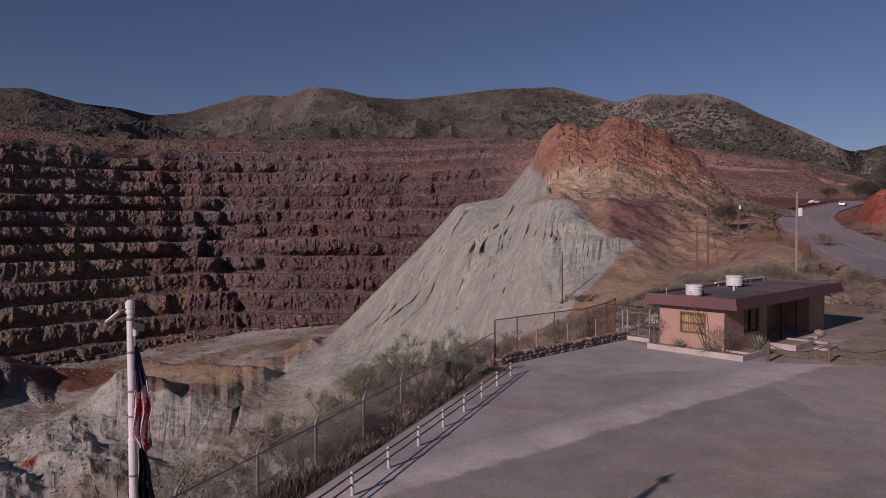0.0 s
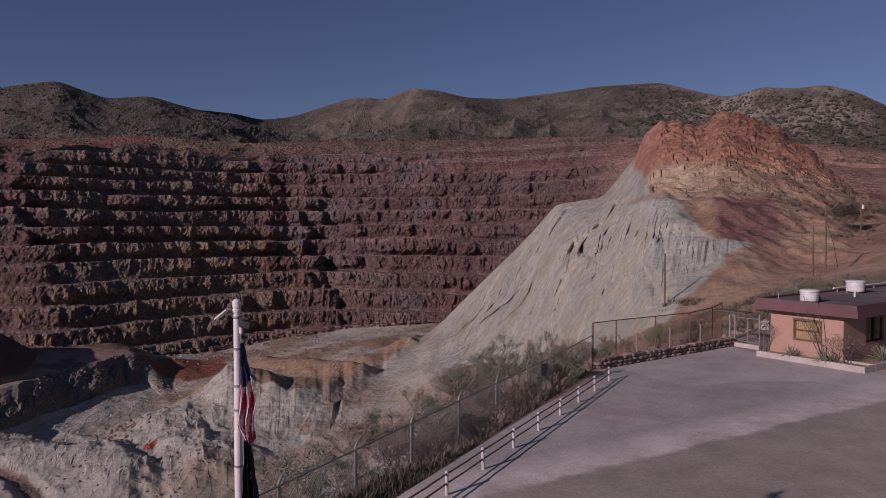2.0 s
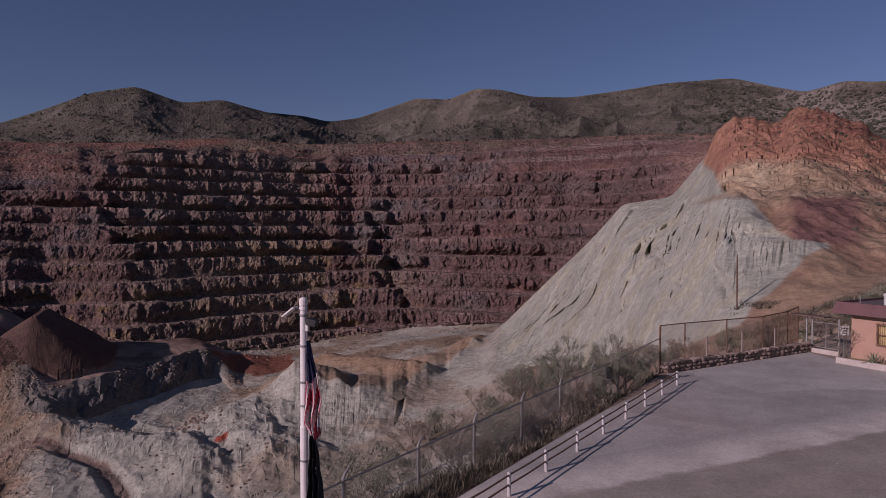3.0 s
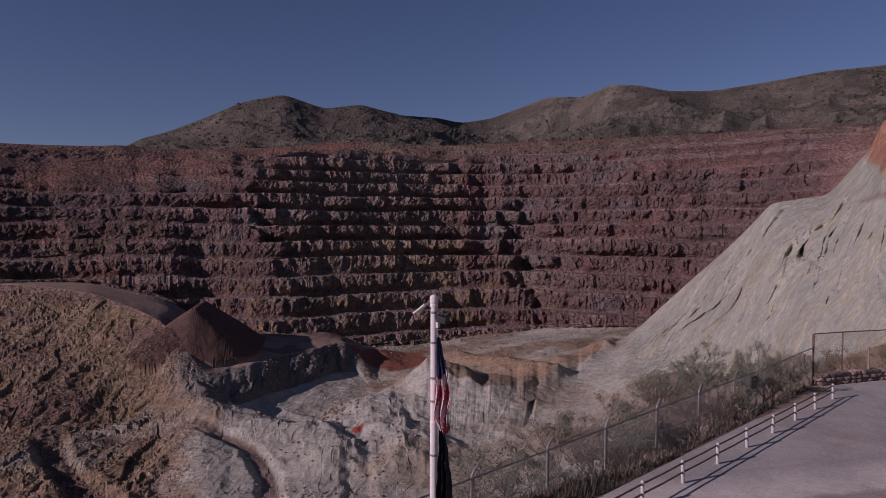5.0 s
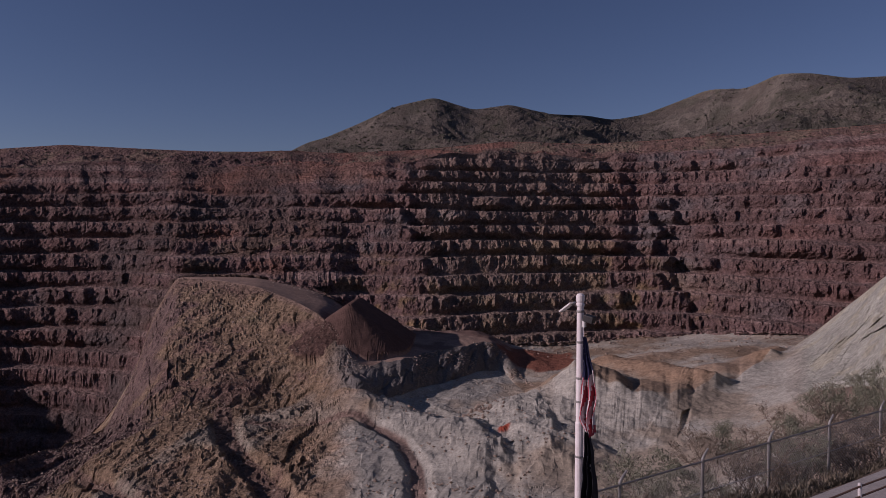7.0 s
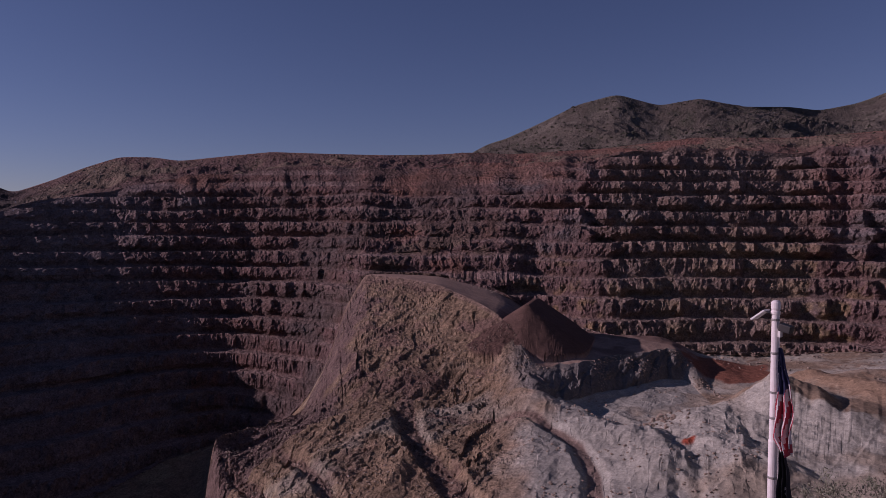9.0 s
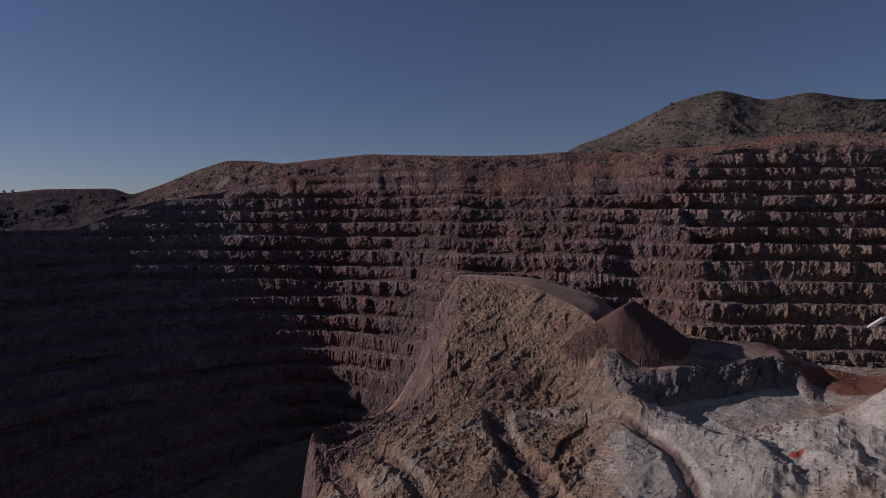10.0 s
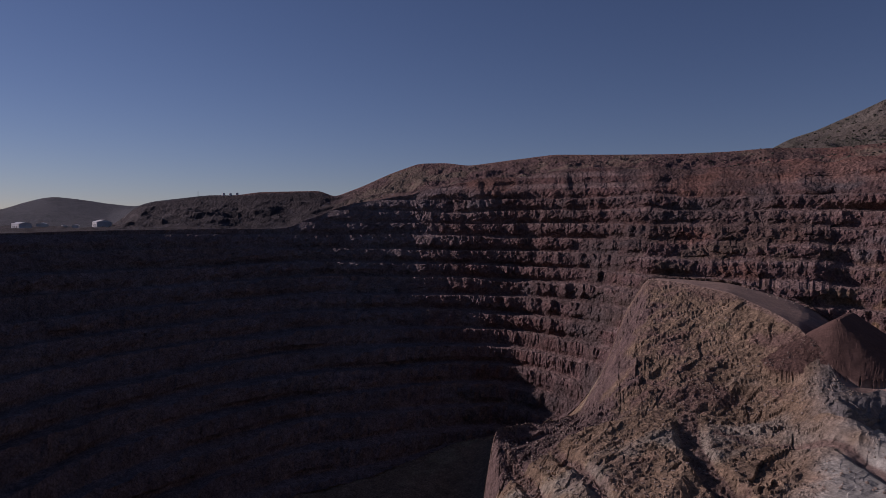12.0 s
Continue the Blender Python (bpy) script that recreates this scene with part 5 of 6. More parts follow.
def planter(lo, hi, label, slab=False):
    p = thing("planter", HOUSE, label, "planter", "planters by the house")
    (a, b), (c, d) = lo, hi
    t, z = 0.14, 0.3
    part("border", boxes(((a, b, -0.1), (c, b + t, z)), ((a, b + t + 0.002, -0.1), (a + t, d, z)), bevel=0.015), M_CONCRETE, p)
    if slab:
        part("border", boxes(((c - t, b + t + 0.002, -0.1), (c, d, z)), bevel=0.015), M_CONCRETE, p)
    part("soil", boxes(((a + t, b + t, -0.1), (c - (t if slab else 0), d, z - 0.08))), M_GRASS, p, "dry littered soil")
    return p


planter((-0.35, -0.45), (0.58, 4.5), "low concrete planter along the house wall")
planter((0.62, -0.45), (2.6, 0.86), "low concrete planter under the front wall")
planter((4.3, -1.0), (6.6, 0.3), "low concrete planter of dry stones beside the porch", True)


def slab(x, y, w, d, turn):
    bm = box(bmesh.new(), (-w / 2, -d / 2, 0.0), (w / 2, d / 2, 0.12), None, 0.03)
    return tagged(part("paving_slab", bm, M_CONCRETE), "pale concrete slab lying before the porch", "slab", "slabs before the porch"), turn, x, y


for x, y, w, d, turn in ((6.3, -1.7, 1.7, 0.7, 0.1), (8.3, -1.2, 1.5, 0.8, -0.15), (8.0, 0.1, 1.9, 0.5, 0.0), (9.8, 0.0, 1.4, 0.5, 0.05)):
    ob = slab(x, y, w, d, turn)[0]
    ob.matrix_world = HOUSE @ Matrix.Translation((x, y, 0.0)) @ Matrix.Rotation(turn, 4, "Z")


def boulder(x, y, size):
    bm = bmesh.new()
    bmesh.ops.create_icosphere(bm, subdivisions=2, radius=size)
    for v in bm.verts:
        v.co *= 1 + 0.25 * noise.noise(v.co * 3 / size + Vector((x, y, 0)))
        v.co.z *= 0.8
    ob = tagged(part("boulder", bm, M_STONE), "rough brown boulder before the porch", "boulder")
    ob.matrix_world = HOUSE @ Matrix.Translation((x, y, size * 0.5))
    return ob


boulder(10.6, 0.15, 0.27)


def agave(m, leaves, length, label):
    """Rosette of stiff pointed leaves."""
    a = thing("agave", m, label, "plant", "spiky plants by the house")
    part("heart", lathe(bmesh.new(), [(0.05, -0.1), (0.09, 0.05), (0.07, 0.18), (0.01, 0.3)], 8), M_AGAVE, a)
    for k in range(leaves):
        turn, lift = k * 2.4, radians(12 + 66 * (k / leaves) ** 0.8)
        bm = bmesh.new()
        n, w = 5, 0.028
        prev = None
        for i in range(n + 1):
            s = i / n
            out = length * s * math.cos(lift) * (1 - 0.1 * s)
            up = length * s * math.sin(lift) + 0.08 - 0.22 * length * s * s * math.cos(lift)
            half = w * (1 - s) ** 0.6 * (0.7 + 1.2 * s if s < 0.3 else 1.06)
            ring = [bm.verts.new((out, half, up + 0.012)), bm.verts.new((out, 0, up - 0.006)), bm.verts.new((out, -half, up + 0.012)), bm.verts.new((out, 0, up + 0.004))]
            if prev:
                for q in range(4):
                    bm.faces.new((prev[q], prev[(q + 1) % 4], ring[(q + 1) % 4], ring[q]))
            prev = ring
        bmesh.ops.rotate(bm, verts=bm.verts, cent=(0, 0, 0), matrix=Matrix.Rotation(turn, 3, "Z"))
        part("leaf", bm, M_AGAVE, a)
    return a


agave(HOUSE @ Matrix.Translation((-0.15, 2.9, 0.15)), 34, 0.62, "bushy grey-green agave in the planter")
agave(HOUSE @ Matrix.Translation((-0.2, 1.25, 0.15)), 38, 0.75, "spiky grey-green agave in the planter")
agave(HOUSE @ Matrix.Translation((1.9, -0.2, 0.2)), 44, 0.85, "dense spiky yucca at the house front")


def shrub(name, base, tall, wide, leaf, seeds, limbs, leaves, size, label, category="bush", group="", m=None, lean=0.0):
    """Many-stemmed bush: tapered forking limbs and a loose crown of small leaves with gaps."""
    r = random.Random(seeds)
    s = thing(name, m or Matrix.Translation(base), label, category, group)
    wood, crown = bmesh.new(), []
    tips = []

    def grow(p, way, length, radius, depth):
        q = p + way * length
        mid = (p + q) / 2 + Vector((r.uniform(-1, 1), r.uniform(-1, 1), 0)) * length * 0.08
        tube(wood, [p, mid, q], [radius, radius * 0.8, radius * 0.6], 5 if radius > 0.02 else 3, False)
        if depth == 0:
            tips.append((mid, q))
            return
        tips.append((mid, q))
        for _ in range(r.choice((2, 3, 3))):
            turn = Vector((r.uniform(-1, 1), r.uniform(-1, 1), r.uniform(-0.25, 0.8)))
            grow(q, (way * 0.8 + turn * 0.75).normalized(), length * r.uniform(0.55, 0.8), radius * 0.58, depth - 1)

    for k in range(limbs):
        a = 2 * math.pi * k / limbs + r.uniform(-0.4, 0.4)
        out = wide / tall * r.uniform(0.25, 0.8)
        grow(Vector((math.cos(a) * 0.12, math.sin(a) * 0.12, -0.25)), Vector((math.cos(a) * out + lean, math.sin(a) * out, 1)).normalized(), tall * r.uniform(0.34, 0.46), 0.012 + tall * 0.007, 3)
    part("trunk", wood, M_BARK, s)
    verts, faces = [], []
    for k in range(leaves):
        p, q = tips[r.randrange(len(tips))]
        c = p.lerp(q, r.random()) + Vector((r.gauss(0, 1), r.gauss(0, 1), r.gauss(0, 0.8))) * size * 2.2
        if c.z < 0.05:
            continue
        a = Vector((r.uniform(-1, 1), r.uniform(-1, 1), r.uniform(-1, 1))).normalized()
        b = a.orthogonal().normalized()
        w = size * r.uniform(0.5, 1.1)
        i = len(verts)
        verts += [c - a * w, c + b * w * 0.4, c + a * w, c - b * w * 0.4]
        faces.append((i, i + 1, i + 2, i + 3))
    mesh = bpy.data.meshes.new("crown")
    mesh.from_pydata(verts, [], faces)
    mesh.materials.append(leaf)
    new("crown", mesh).parent = s
    return s


shrub("bush", (0, 0, 0), 1.7, 1.1, M_DRYLEAF, 3, 6, 900, 0.035, "bare twiggy bush against the house wall", m=HOUSE @ Matrix.Translation((0.1, 0.75, 0.2)))
shrub("bush", (0, 0, 0), 2.2, 0.7, M_DRYLEAF, 4, 4, 350, 0.03, "thin dry climber at the house corner", m=HOUSE @ Matrix.Translation((0.25, 4.5, 0.1)))


def ocotillo(m):
    o = thing("ocotillo", m, "tall thin leaning ocotillo canes by the window", "plant")
    for k, (dx, dy, z) in enumerate(((0.15, 1.0, 2.9), (0.1, 0.35, 3.0), (-0.1, 0.75, 2.3), (0.0, 1.3, 2.2))):
        pts = [(0, 0, -0.05), (dx * 0.5, dy * 0.45, z * 0.5), (dx, dy, z)]
        part("cane", tube(bmesh.new(), pts, [0.025, 0.02, 0.01], 5), M_BARK, o)
    return o


ocotillo(HOUSE @ Matrix.Translation((0.0, 1.5, 0.2)))


def chain_posts():
    """Short dark posts with a slack chain beside the lot."""
    spots = [Vector((15.0, 32.05, 0)), Vector((17.65, 31.75, 0)), Vector((20.4, 31.3, 0)), Vector((23.2, 30.6, 0))]
    c = thing("chain_barrier", Matrix.Translation(spots[0]), "dark wooden posts joined by a slack chain", "barrier")
    for p in spots:
        q = p - spots[0]
        part("post", tube(bmesh.new(), [q + Vector((0, 0, -0.3)), q + Vector((0, 0, 0.88)), q + Vector((0, 0, 0.92))], [0.07, 0.07, 0.05], 8), M_WOOD, c)
    for p, q in zip(spots, spots[1:]):
        pts = [(p - spots[0]).lerp(q - spots[0], s / 12) + Vector((0, 0, 0.8 - 0.34 * (1 - (s / 6 - 1) ** 2))) for s in range(13)]
        part("chain", tube(bmesh.new(), pts, 0.018, 5), M_DARK, c, "slack dark chain")
    return c


chain_posts()


# ---- flagpole ----
def hanging_flag(name, top, drop, outline, bands, label, seed, marks=()):
    """A flag hanging slack in folds: an outline of half-turned cloth, with bands that run down it."""
    f = thing(name, Matrix.Translation(top), label, "flag", "flags on the flagpole")
    cols, rows = 28, 44
    vs, ls, rs = (np.array([o[i] for o in outline]) for i in range(3))

    def spot(u, v):
        lo, hi = float(np.interp(v, vs, ls)), float(np.interp(v, vs, rs))
        fold = 0.055 * math.sin(u * 15 + v * 3.0 + seed) * (0.25 + v) + 0.02 * math.sin(u * 31 + v * 7)
        return Vector((lo + (hi - lo) * u + 0.006 * math.sin(v * 19 + seed), fold, -v * drop * (1 - 0.03 * math.sin(u * 9))))

    for name_, mat, want in bands:
        bm = bmesh.new()
        for j in range(cols):
            for i in range(rows):
                if want((j + 0.5) / cols, (i + 0.5) / rows):
                    bm.faces.new([bm.verts.new(spot(u / cols, v / rows)) for u, v in ((j, i), (j, i + 1), (j + 1, i + 1), (j + 1, i))])
        bmesh.ops.remove_doubles(bm, verts=bm.verts, dist=0.0004)
        for face in bm.faces:
            face.smooth = True
        part(name_, bm, mat, f)
    for u, v, w, h in marks:
        bm = bmesh.new()
        bm.faces.new([bm.verts.new(spot(u + du * w, v + dv * h) + Vector((0, -0.012, 0))) for du, dv in ((-1, -1), (-1, 1), (1, 1), (1, -1))])
        part("mark", bm, M_WHITE, f, "small white mark sewn on")
    return f


POLE = Vector((-3.2, 7.1, 0))


def flagpole():
    p = thing("flagpole", Matrix.Translation(POLE), "white painted steel flagpole with a solar lamp", "flagpole")
    part("shaft", lathe(bmesh.new(), [(0.046, 0), (0.044, 4.13), (0.039, 4.15), (0.037, 5.45)], 16), M_POLE, p)
    for z in (5.44, 4.12):
        part("collar", lathe(bmesh.new(), [(0.036, z - 0.02), (0.045, z - 0.012), (0.046, z + 0.015), (0.038, z + 0.03)], 16), M_POLE, p)
    part("cap", lathe(bmesh.new(), [(0.040, 5.47), (0.046, 5.49), (0.046, 5.545), (0.030, 5.565), (0.006, 5.572)], 16), M_POLE, p, "domed white cap")
    part("base_flange", lathe(bmesh.new(), [(0.16, 0.03), (0.16, 0.06), (0.09, 0.08), (0.05, 0.16)], 16), M_STEEL, p)
    for z in (5.36, 5.02, 4.62, 4.36, 3.75):
        wide = 0.039 if z > 4.15 else 0.045
        part("band", lathe(bmesh.new(), [(wide, z), (wide + 0.004, z + 0.005), (wide + 0.004, z + 0.02), (wide, z + 0.025)], 12), M_STEEL, p)
    # solar panel on one side, lamp on the other
    lamp = part("lamp_arm", tube(bmesh.new(), [(-0.03, -0.02, 5.44), (-0.09, -0.03, 5.45)], 0.010, 6), M_STEEL, p)
    tilt = Matrix.Translation((-0.135, -0.03, 5.42)) @ Matrix.Rotation(radians(-38), 4, "Y")
    part("solar_panel", box(bmesh.new(), (-0.095, -0.07, -0.008), (0.075, 0.07, 0.008), tilt), M_COOLER, lamp, "tilted small solar panel")
    head = Matrix.Translation((0.10, -0.02, 5.30)) @ Matrix.Rotation(radians(12), 4, "Y")
    lit = part("lamp_head", box(bmesh.new(), (-0.04, -0.05, -0.035), (0.075, 0.05, 0.04), head, 0.008), M_DARK, p, "small dark floodlight")
    part("bracket", boxes(((0.034, -0.025, 5.2), (0.062, 0.025, 5.28)), bevel=0.004), M_COOLER, lit)
    bm = tube(bmesh.new(), [(0.052, -0.02, 5.2), (0.065, -0.02, 4.0), (0.075, -0.02, 2.2), (0.055, -0.02, 1.2)], 0.005, 4)
    part("halyard", bm, M_WHITE, p, "thin white rope")
    part("cleat", boxes(((0.06, -0.03, 1.15), (0.09, 0.03, 1.25))), M_STEEL, p)
    return p


flagpole()
ROPE = POLE + Vector((0.045, -0.05, 0))


def stripe(k):
    return lambda u, v: v >= 0.40 + 0.05 * math.sin(u * 5) and int((u * 0.9 + (v - 0.35) * 0.7) * 11) == k


hanging_flag("national_flag", ROPE + Vector((0, 0, 5.10)), 1.04, [(0, 0.012, 0.03), (0.12, 0.015, 0.075), (0.28, 0.018, 0.115), (0.42, 0.01, 0.15), (0.55, 0.0, 0.195), (0.62, -0.005, 0.20), (0.75, -0.01, 0.175), (0.88, 0.0, 0.18), (1.0, 0.075, 0.165)],
             [("canton", M_NAVY, lambda u, v: v < 0.40 + 0.05 * math.sin(u * 5))] + [("stripe", M_RED if k % 2 == 0 else M_WHITE, stripe(k)) for k in range(16)],
             "slack red and white striped flag with navy canton", 1.0, [(0.2 + 0.3 * (k % 3), 0.12 + 0.045 * k, 0.035, 0.005) for k in range(6)])
hanging_flag("black_flag", ROPE + Vector((0.03, 0, 4.14)), 1.0, [(0, 0.03, 0.07), (0.2, 0.02, 0.10), (0.45, 0.015, 0.135), (0.75, 0.01, 0.17), (1.0, 0.03, 0.15)], [("cloth", M_BLACK, lambda u, v: True)],
             "slack black flag with a few white marks", 2.6, [(0.30, 0.36, 0.10, 0.010), (0.34, 0.40, 0.10, 0.010), (0.40, 0.44, 0.10, 0.010), (0.48, 0.48, 0.10, 0.010), (0.62, 0.43, 0.06, 0.012)])

# ---- bushes beyond the fence ----
def on_ground(bearing, distance, sink=0.1):
    p = polar(bearing, distance)
    return (p.x, p.y, height_at(p.x, p.y) - sink)


BUSHES = [(4.4, 26.5, 3.7, 2.9, M_LEAF, 8, 9000), (1.2, 28.6, 3.5, 2.7, M_LEAF, 8, 8000), (7.2, 24.0, 2.9, 2.5, M_DRYLEAF, 7, 6000), (10.2, 20.9, 2.9, 2.0, M_LEAF, 7, 6500), (12.6, 19.4, 2.7, 1.8, M_DRYLEAF, 7, 4500),
          (18.2, 17.0, 2.5, 1.6, M_LEAF, 7, 4200), (-1.8, 31.5, 2.6, 2.0, M_DRYLEAF, 7, 4500), (3.0, 24.4, 2.0, 1.6, M_DRYLEAF, 7, 3500), (-6.0, 37.5, 1.7, 1.8, M_DRYLEAF, 7, 2600), (-9.5, 42.0, 1.6, 1.9, M_LEAF, 7, 2400),
          (20.8, 15.6, 1.9, 1.4, M_DRYLEAF, 6, 2200), (-12.2, 45.0, 1.9, 2.2, M_DRYLEAF, 7, 2600), (8.8, 20.6, 1.5, 1.2, M_DRYLEAF, 6, 2000), (5.6, 22.2, 1.6, 1.3, M_DRYLEAF, 6, 2200), (-3.6, 34.6, 2.0, 1.7, M_LEAF, 6, 2400)]
for k, (b, d, tall, wide, leaf, limbs, leaves) in enumerate(BUSHES):
    shrub("desert_bush", on_ground(b, d + 1.0), tall * (1.22 if b < 8 else 1.05), wide, leaf, 20 + k, limbs, int(leaves * 2.8), 0.034,
          "sparse grey-green desert bush beyond the fence" if leaf is M_LEAF else "leafless brown desert bush beyond the fence", group="bushes beyond the fence")


# ---- utility poles ----
def utility_pole(bearing, distance, foot, top, arms, label, material=None, extras=()):
    base = polar(bearing, distance, foot)
    p = thing("utility_pole", Matrix.Translation(base) @ Matrix.Rotation(radians(bearing + 20), 4, "Z"), label, "utility pole", "utility poles along the road")
    tall = top - foot
    part("mast", tube(bmesh.new(), [(0, 0, -1.5), (0, 0, tall)], [0.16, 0.11], 8), material or M_WOOD, p)
    for z in arms:
        part("crossarm", boxes(((-1.1, -0.06, tall - z - 0.06), (1.1, 0.06, tall - z + 0.06))), M_WOOD, p)
        for x in (-0.95, -0.4, 0.4, 0.95):
            part("insulator", lathe(bmesh.new(), [(0.03, tall - z + 0.06), (0.05, tall - z + 0.12), (0.03, tall - z + 0.2)], 6), M_COOLER, p)
    for kind in extras:
        if kind == "transformer":
            part("transformer", lathe(bmesh.new(), [(0.2, tall - 2.6), (0.26, tall - 2.55), (0.26, tall - 1.8), (0.16, tall - 1.7)], 10, (0.32, 0, 0)), M_COOLER, p, "pale grey transformer can")
        if kind == "stay":
            part("stay_wire", tube(bmesh.new(), [(0, 0, tall - 2.5), (1.0, -0.4, tall - 6.0), (1.6, -0.6, 0.2)], 0.035, 4), M_DARK, p)
    return p


utility_pole(-9.7, 117, -8.5, 2.05, (), "bare dark wooden pole below the white slope")
utility_pole(-20.0, 120, -2.9, 6.25, (), "bare dark wooden pole behind the house")
utility_pole(-20.8, 128, -0.5, 9.6, (0.4,), "dark wooden power pole with a crossarm", None, ("stay",))
utility_pole(-21.3, 190, 3.0, 13.6, (0.4,), "dark wooden power pole with a crossarm")
utility_pole(-22.95, 170, 4.0, 12.5, (0.5,), "dark wooden power pole with a crossarm", None, ("transformer",))
utility_pole(-24.4, 260, 9.0, 16.5, (0.5,), "dark wooden power pole with a crossarm")
utility_pole(-26.9, 82, 0.5, 9.8, (0.3,), "pale weathered power pole with a transformer", M_PALEWOOD, ("transformer",))
utility_pole(-22.3, 215, 10.0, 17.0, (), "bare dark wooden pole beside the road")
utility_pole(-10.1, 289, 43.0, 49.5, (), "bare dark wooden pole on the red hilltop")
utility_pole(-11.7, 291, 42.5, 49.5, (), "bare dark wooden pole on the red hilltop")
utility_pole(-17.0, 272, 34.0, 40.5, (), "bare dark wooden pole on the red hilltop")


# ---- the highway and what stands along it ----
def highway():
    """Two lanes of asphalt climbing in a bend, with a pale line at each edge."""
    pts = []
    for (b0, d0, h0), (b1, d1, h1) in zip(ROAD, ROAD[1:]):
        for t in np.linspace(0, 1, 8, endpoint=False):
            pts.append(polar(b0 + (b1 - b0) * t, d0 + (d1 - d0) * t, h0 + (h1 - h0) * t))
    for _ in range(6):
        pts = [pts[0]] + [(a + b * 2 + c) / 4 for a, b, c in zip(pts, pts[1:], pts[2:])] + [pts[-1]]

    def ribbon(lo, hi, lift):
        bm = bmesh.new()
        prev = None
        for i, p in enumerate(pts):
            way = (pts[min(i + 1, len(pts) - 1)] - pts[max(i - 1, 0)]).normalized()
            side = Vector((way.y, -way.x, 0)).normalized()
            ring = [bm.verts.new(p + side * lo + Vector((0, 0, lift))), bm.verts.new(p + side * hi + Vector((0, 0, lift))), bm.verts.new(p + side * hi + Vector((0, 0, lift - 0.5))), bm.verts.new(p + side * lo + Vector((0, 0, lift - 0.5)))]
            if prev:
                for q in range(4):
                    bm.faces.new((prev[q], ring[q], ring[(q + 1) % 4], prev[(q + 1) % 4]))
            prev = ring
        bmesh.ops.recalc_face_normals(bm, faces=bm.faces)
        return bm

    road = tagged(part("road", ribbon(-6.0, 6.0, 0.0), M_ROAD), "grey two-lane highway climbing round a bend", "road", kind="structure")
    for lo in (-5.4, 5.25):
        tagged(part("edge_line", ribbon(lo, lo + 0.12, 0.012), M_CONCRETE, road), "worn white edge line")
    tagged(part("centre_line", ribbon(-0.1, 0.1, 0.012), M_CONCRETE, road), "worn pale centre line")
    return pts


ROADWAY = highway()


def barrier():
    """Low dark guard wall along the outside of the bend."""
    b = thing("roadside_barrier", Matrix.Identity(4), "low dark steel barrier along the outer bend", "barrier")
    line = []
    for i in range(30, 66, 2):
        way = (ROADWAY[i + 1] - ROADWAY[i - 1]).normalized()
        line.append(ROADWAY[i] + Vector((-way.y, way.x, 0)).normalized() * 7.2)
    bm = bmesh.new()
    prev = None
    for p in line:
        ring = [bm.verts.new(p + Vector((0, 0, z))) for z in (0.35, 0.8)]
        back = [bm.verts.new(p + Vector((-0.08, 0.05, z))) for z in (0.8, 0.35)]
        ring = ring + back
        if prev:
            for q in range(4):
                bm.faces.new((prev[q], prev[(q + 1) % 4], ring[(q + 1) % 4], ring[q]))
        prev = ring
    part("rail", bm, M_RUST, b)
    for p in line:
        part("post", boxes(((p.x - 0.07, p.y - 0.07, p.z - 0.8), (p.x + 0.07, p.y + 0.07, p.z + 0.85))), M_WOOD, b)
    return b


barrier()


def bend_fence():
    """Tall wire fence on the curved bank under the highway."""
    f = thing("roadside_fence", Matrix.Identity(4), "tall rusty wire fence on a curved bank", "fence")
    spots = [polar(b, d) for b, d in ((-23.6, 152), (-24.6, 144), (-25.5, 136), (-26.3, 129), (-27.0, 122), (-27.5, 115), (-27.8, 108), (-27.7, 101), (-27.3, 95))]
    for p in spots:
        p.z = height_at(p.x, p.y)
    for p, q in zip(spots, spots[1:]):
        bm = bmesh.new()
        link_panel(bm, (p.x, p.y, 0), (q.x, q.y, 0), min(p.z, q.z) + 0.1, min(p.z, q.z) + 2.3, 0.35, 0.012)
        tagged(part("wire_panel", bm, M_RUST, f), kind="stuff")
    for p in spots:
        part("post", tube(bmesh.new(), [p - Vector((0, 0, 0.6)), p + Vector((0, 0, 2.5))], 0.05, 6), M_RUST, f)
    part("top_rail", tube(bmesh.new(), [p + Vector((0, 0, 2.4)) for p in spots], 0.035, 5), M_RUST, f)
    return f


bend_fence()


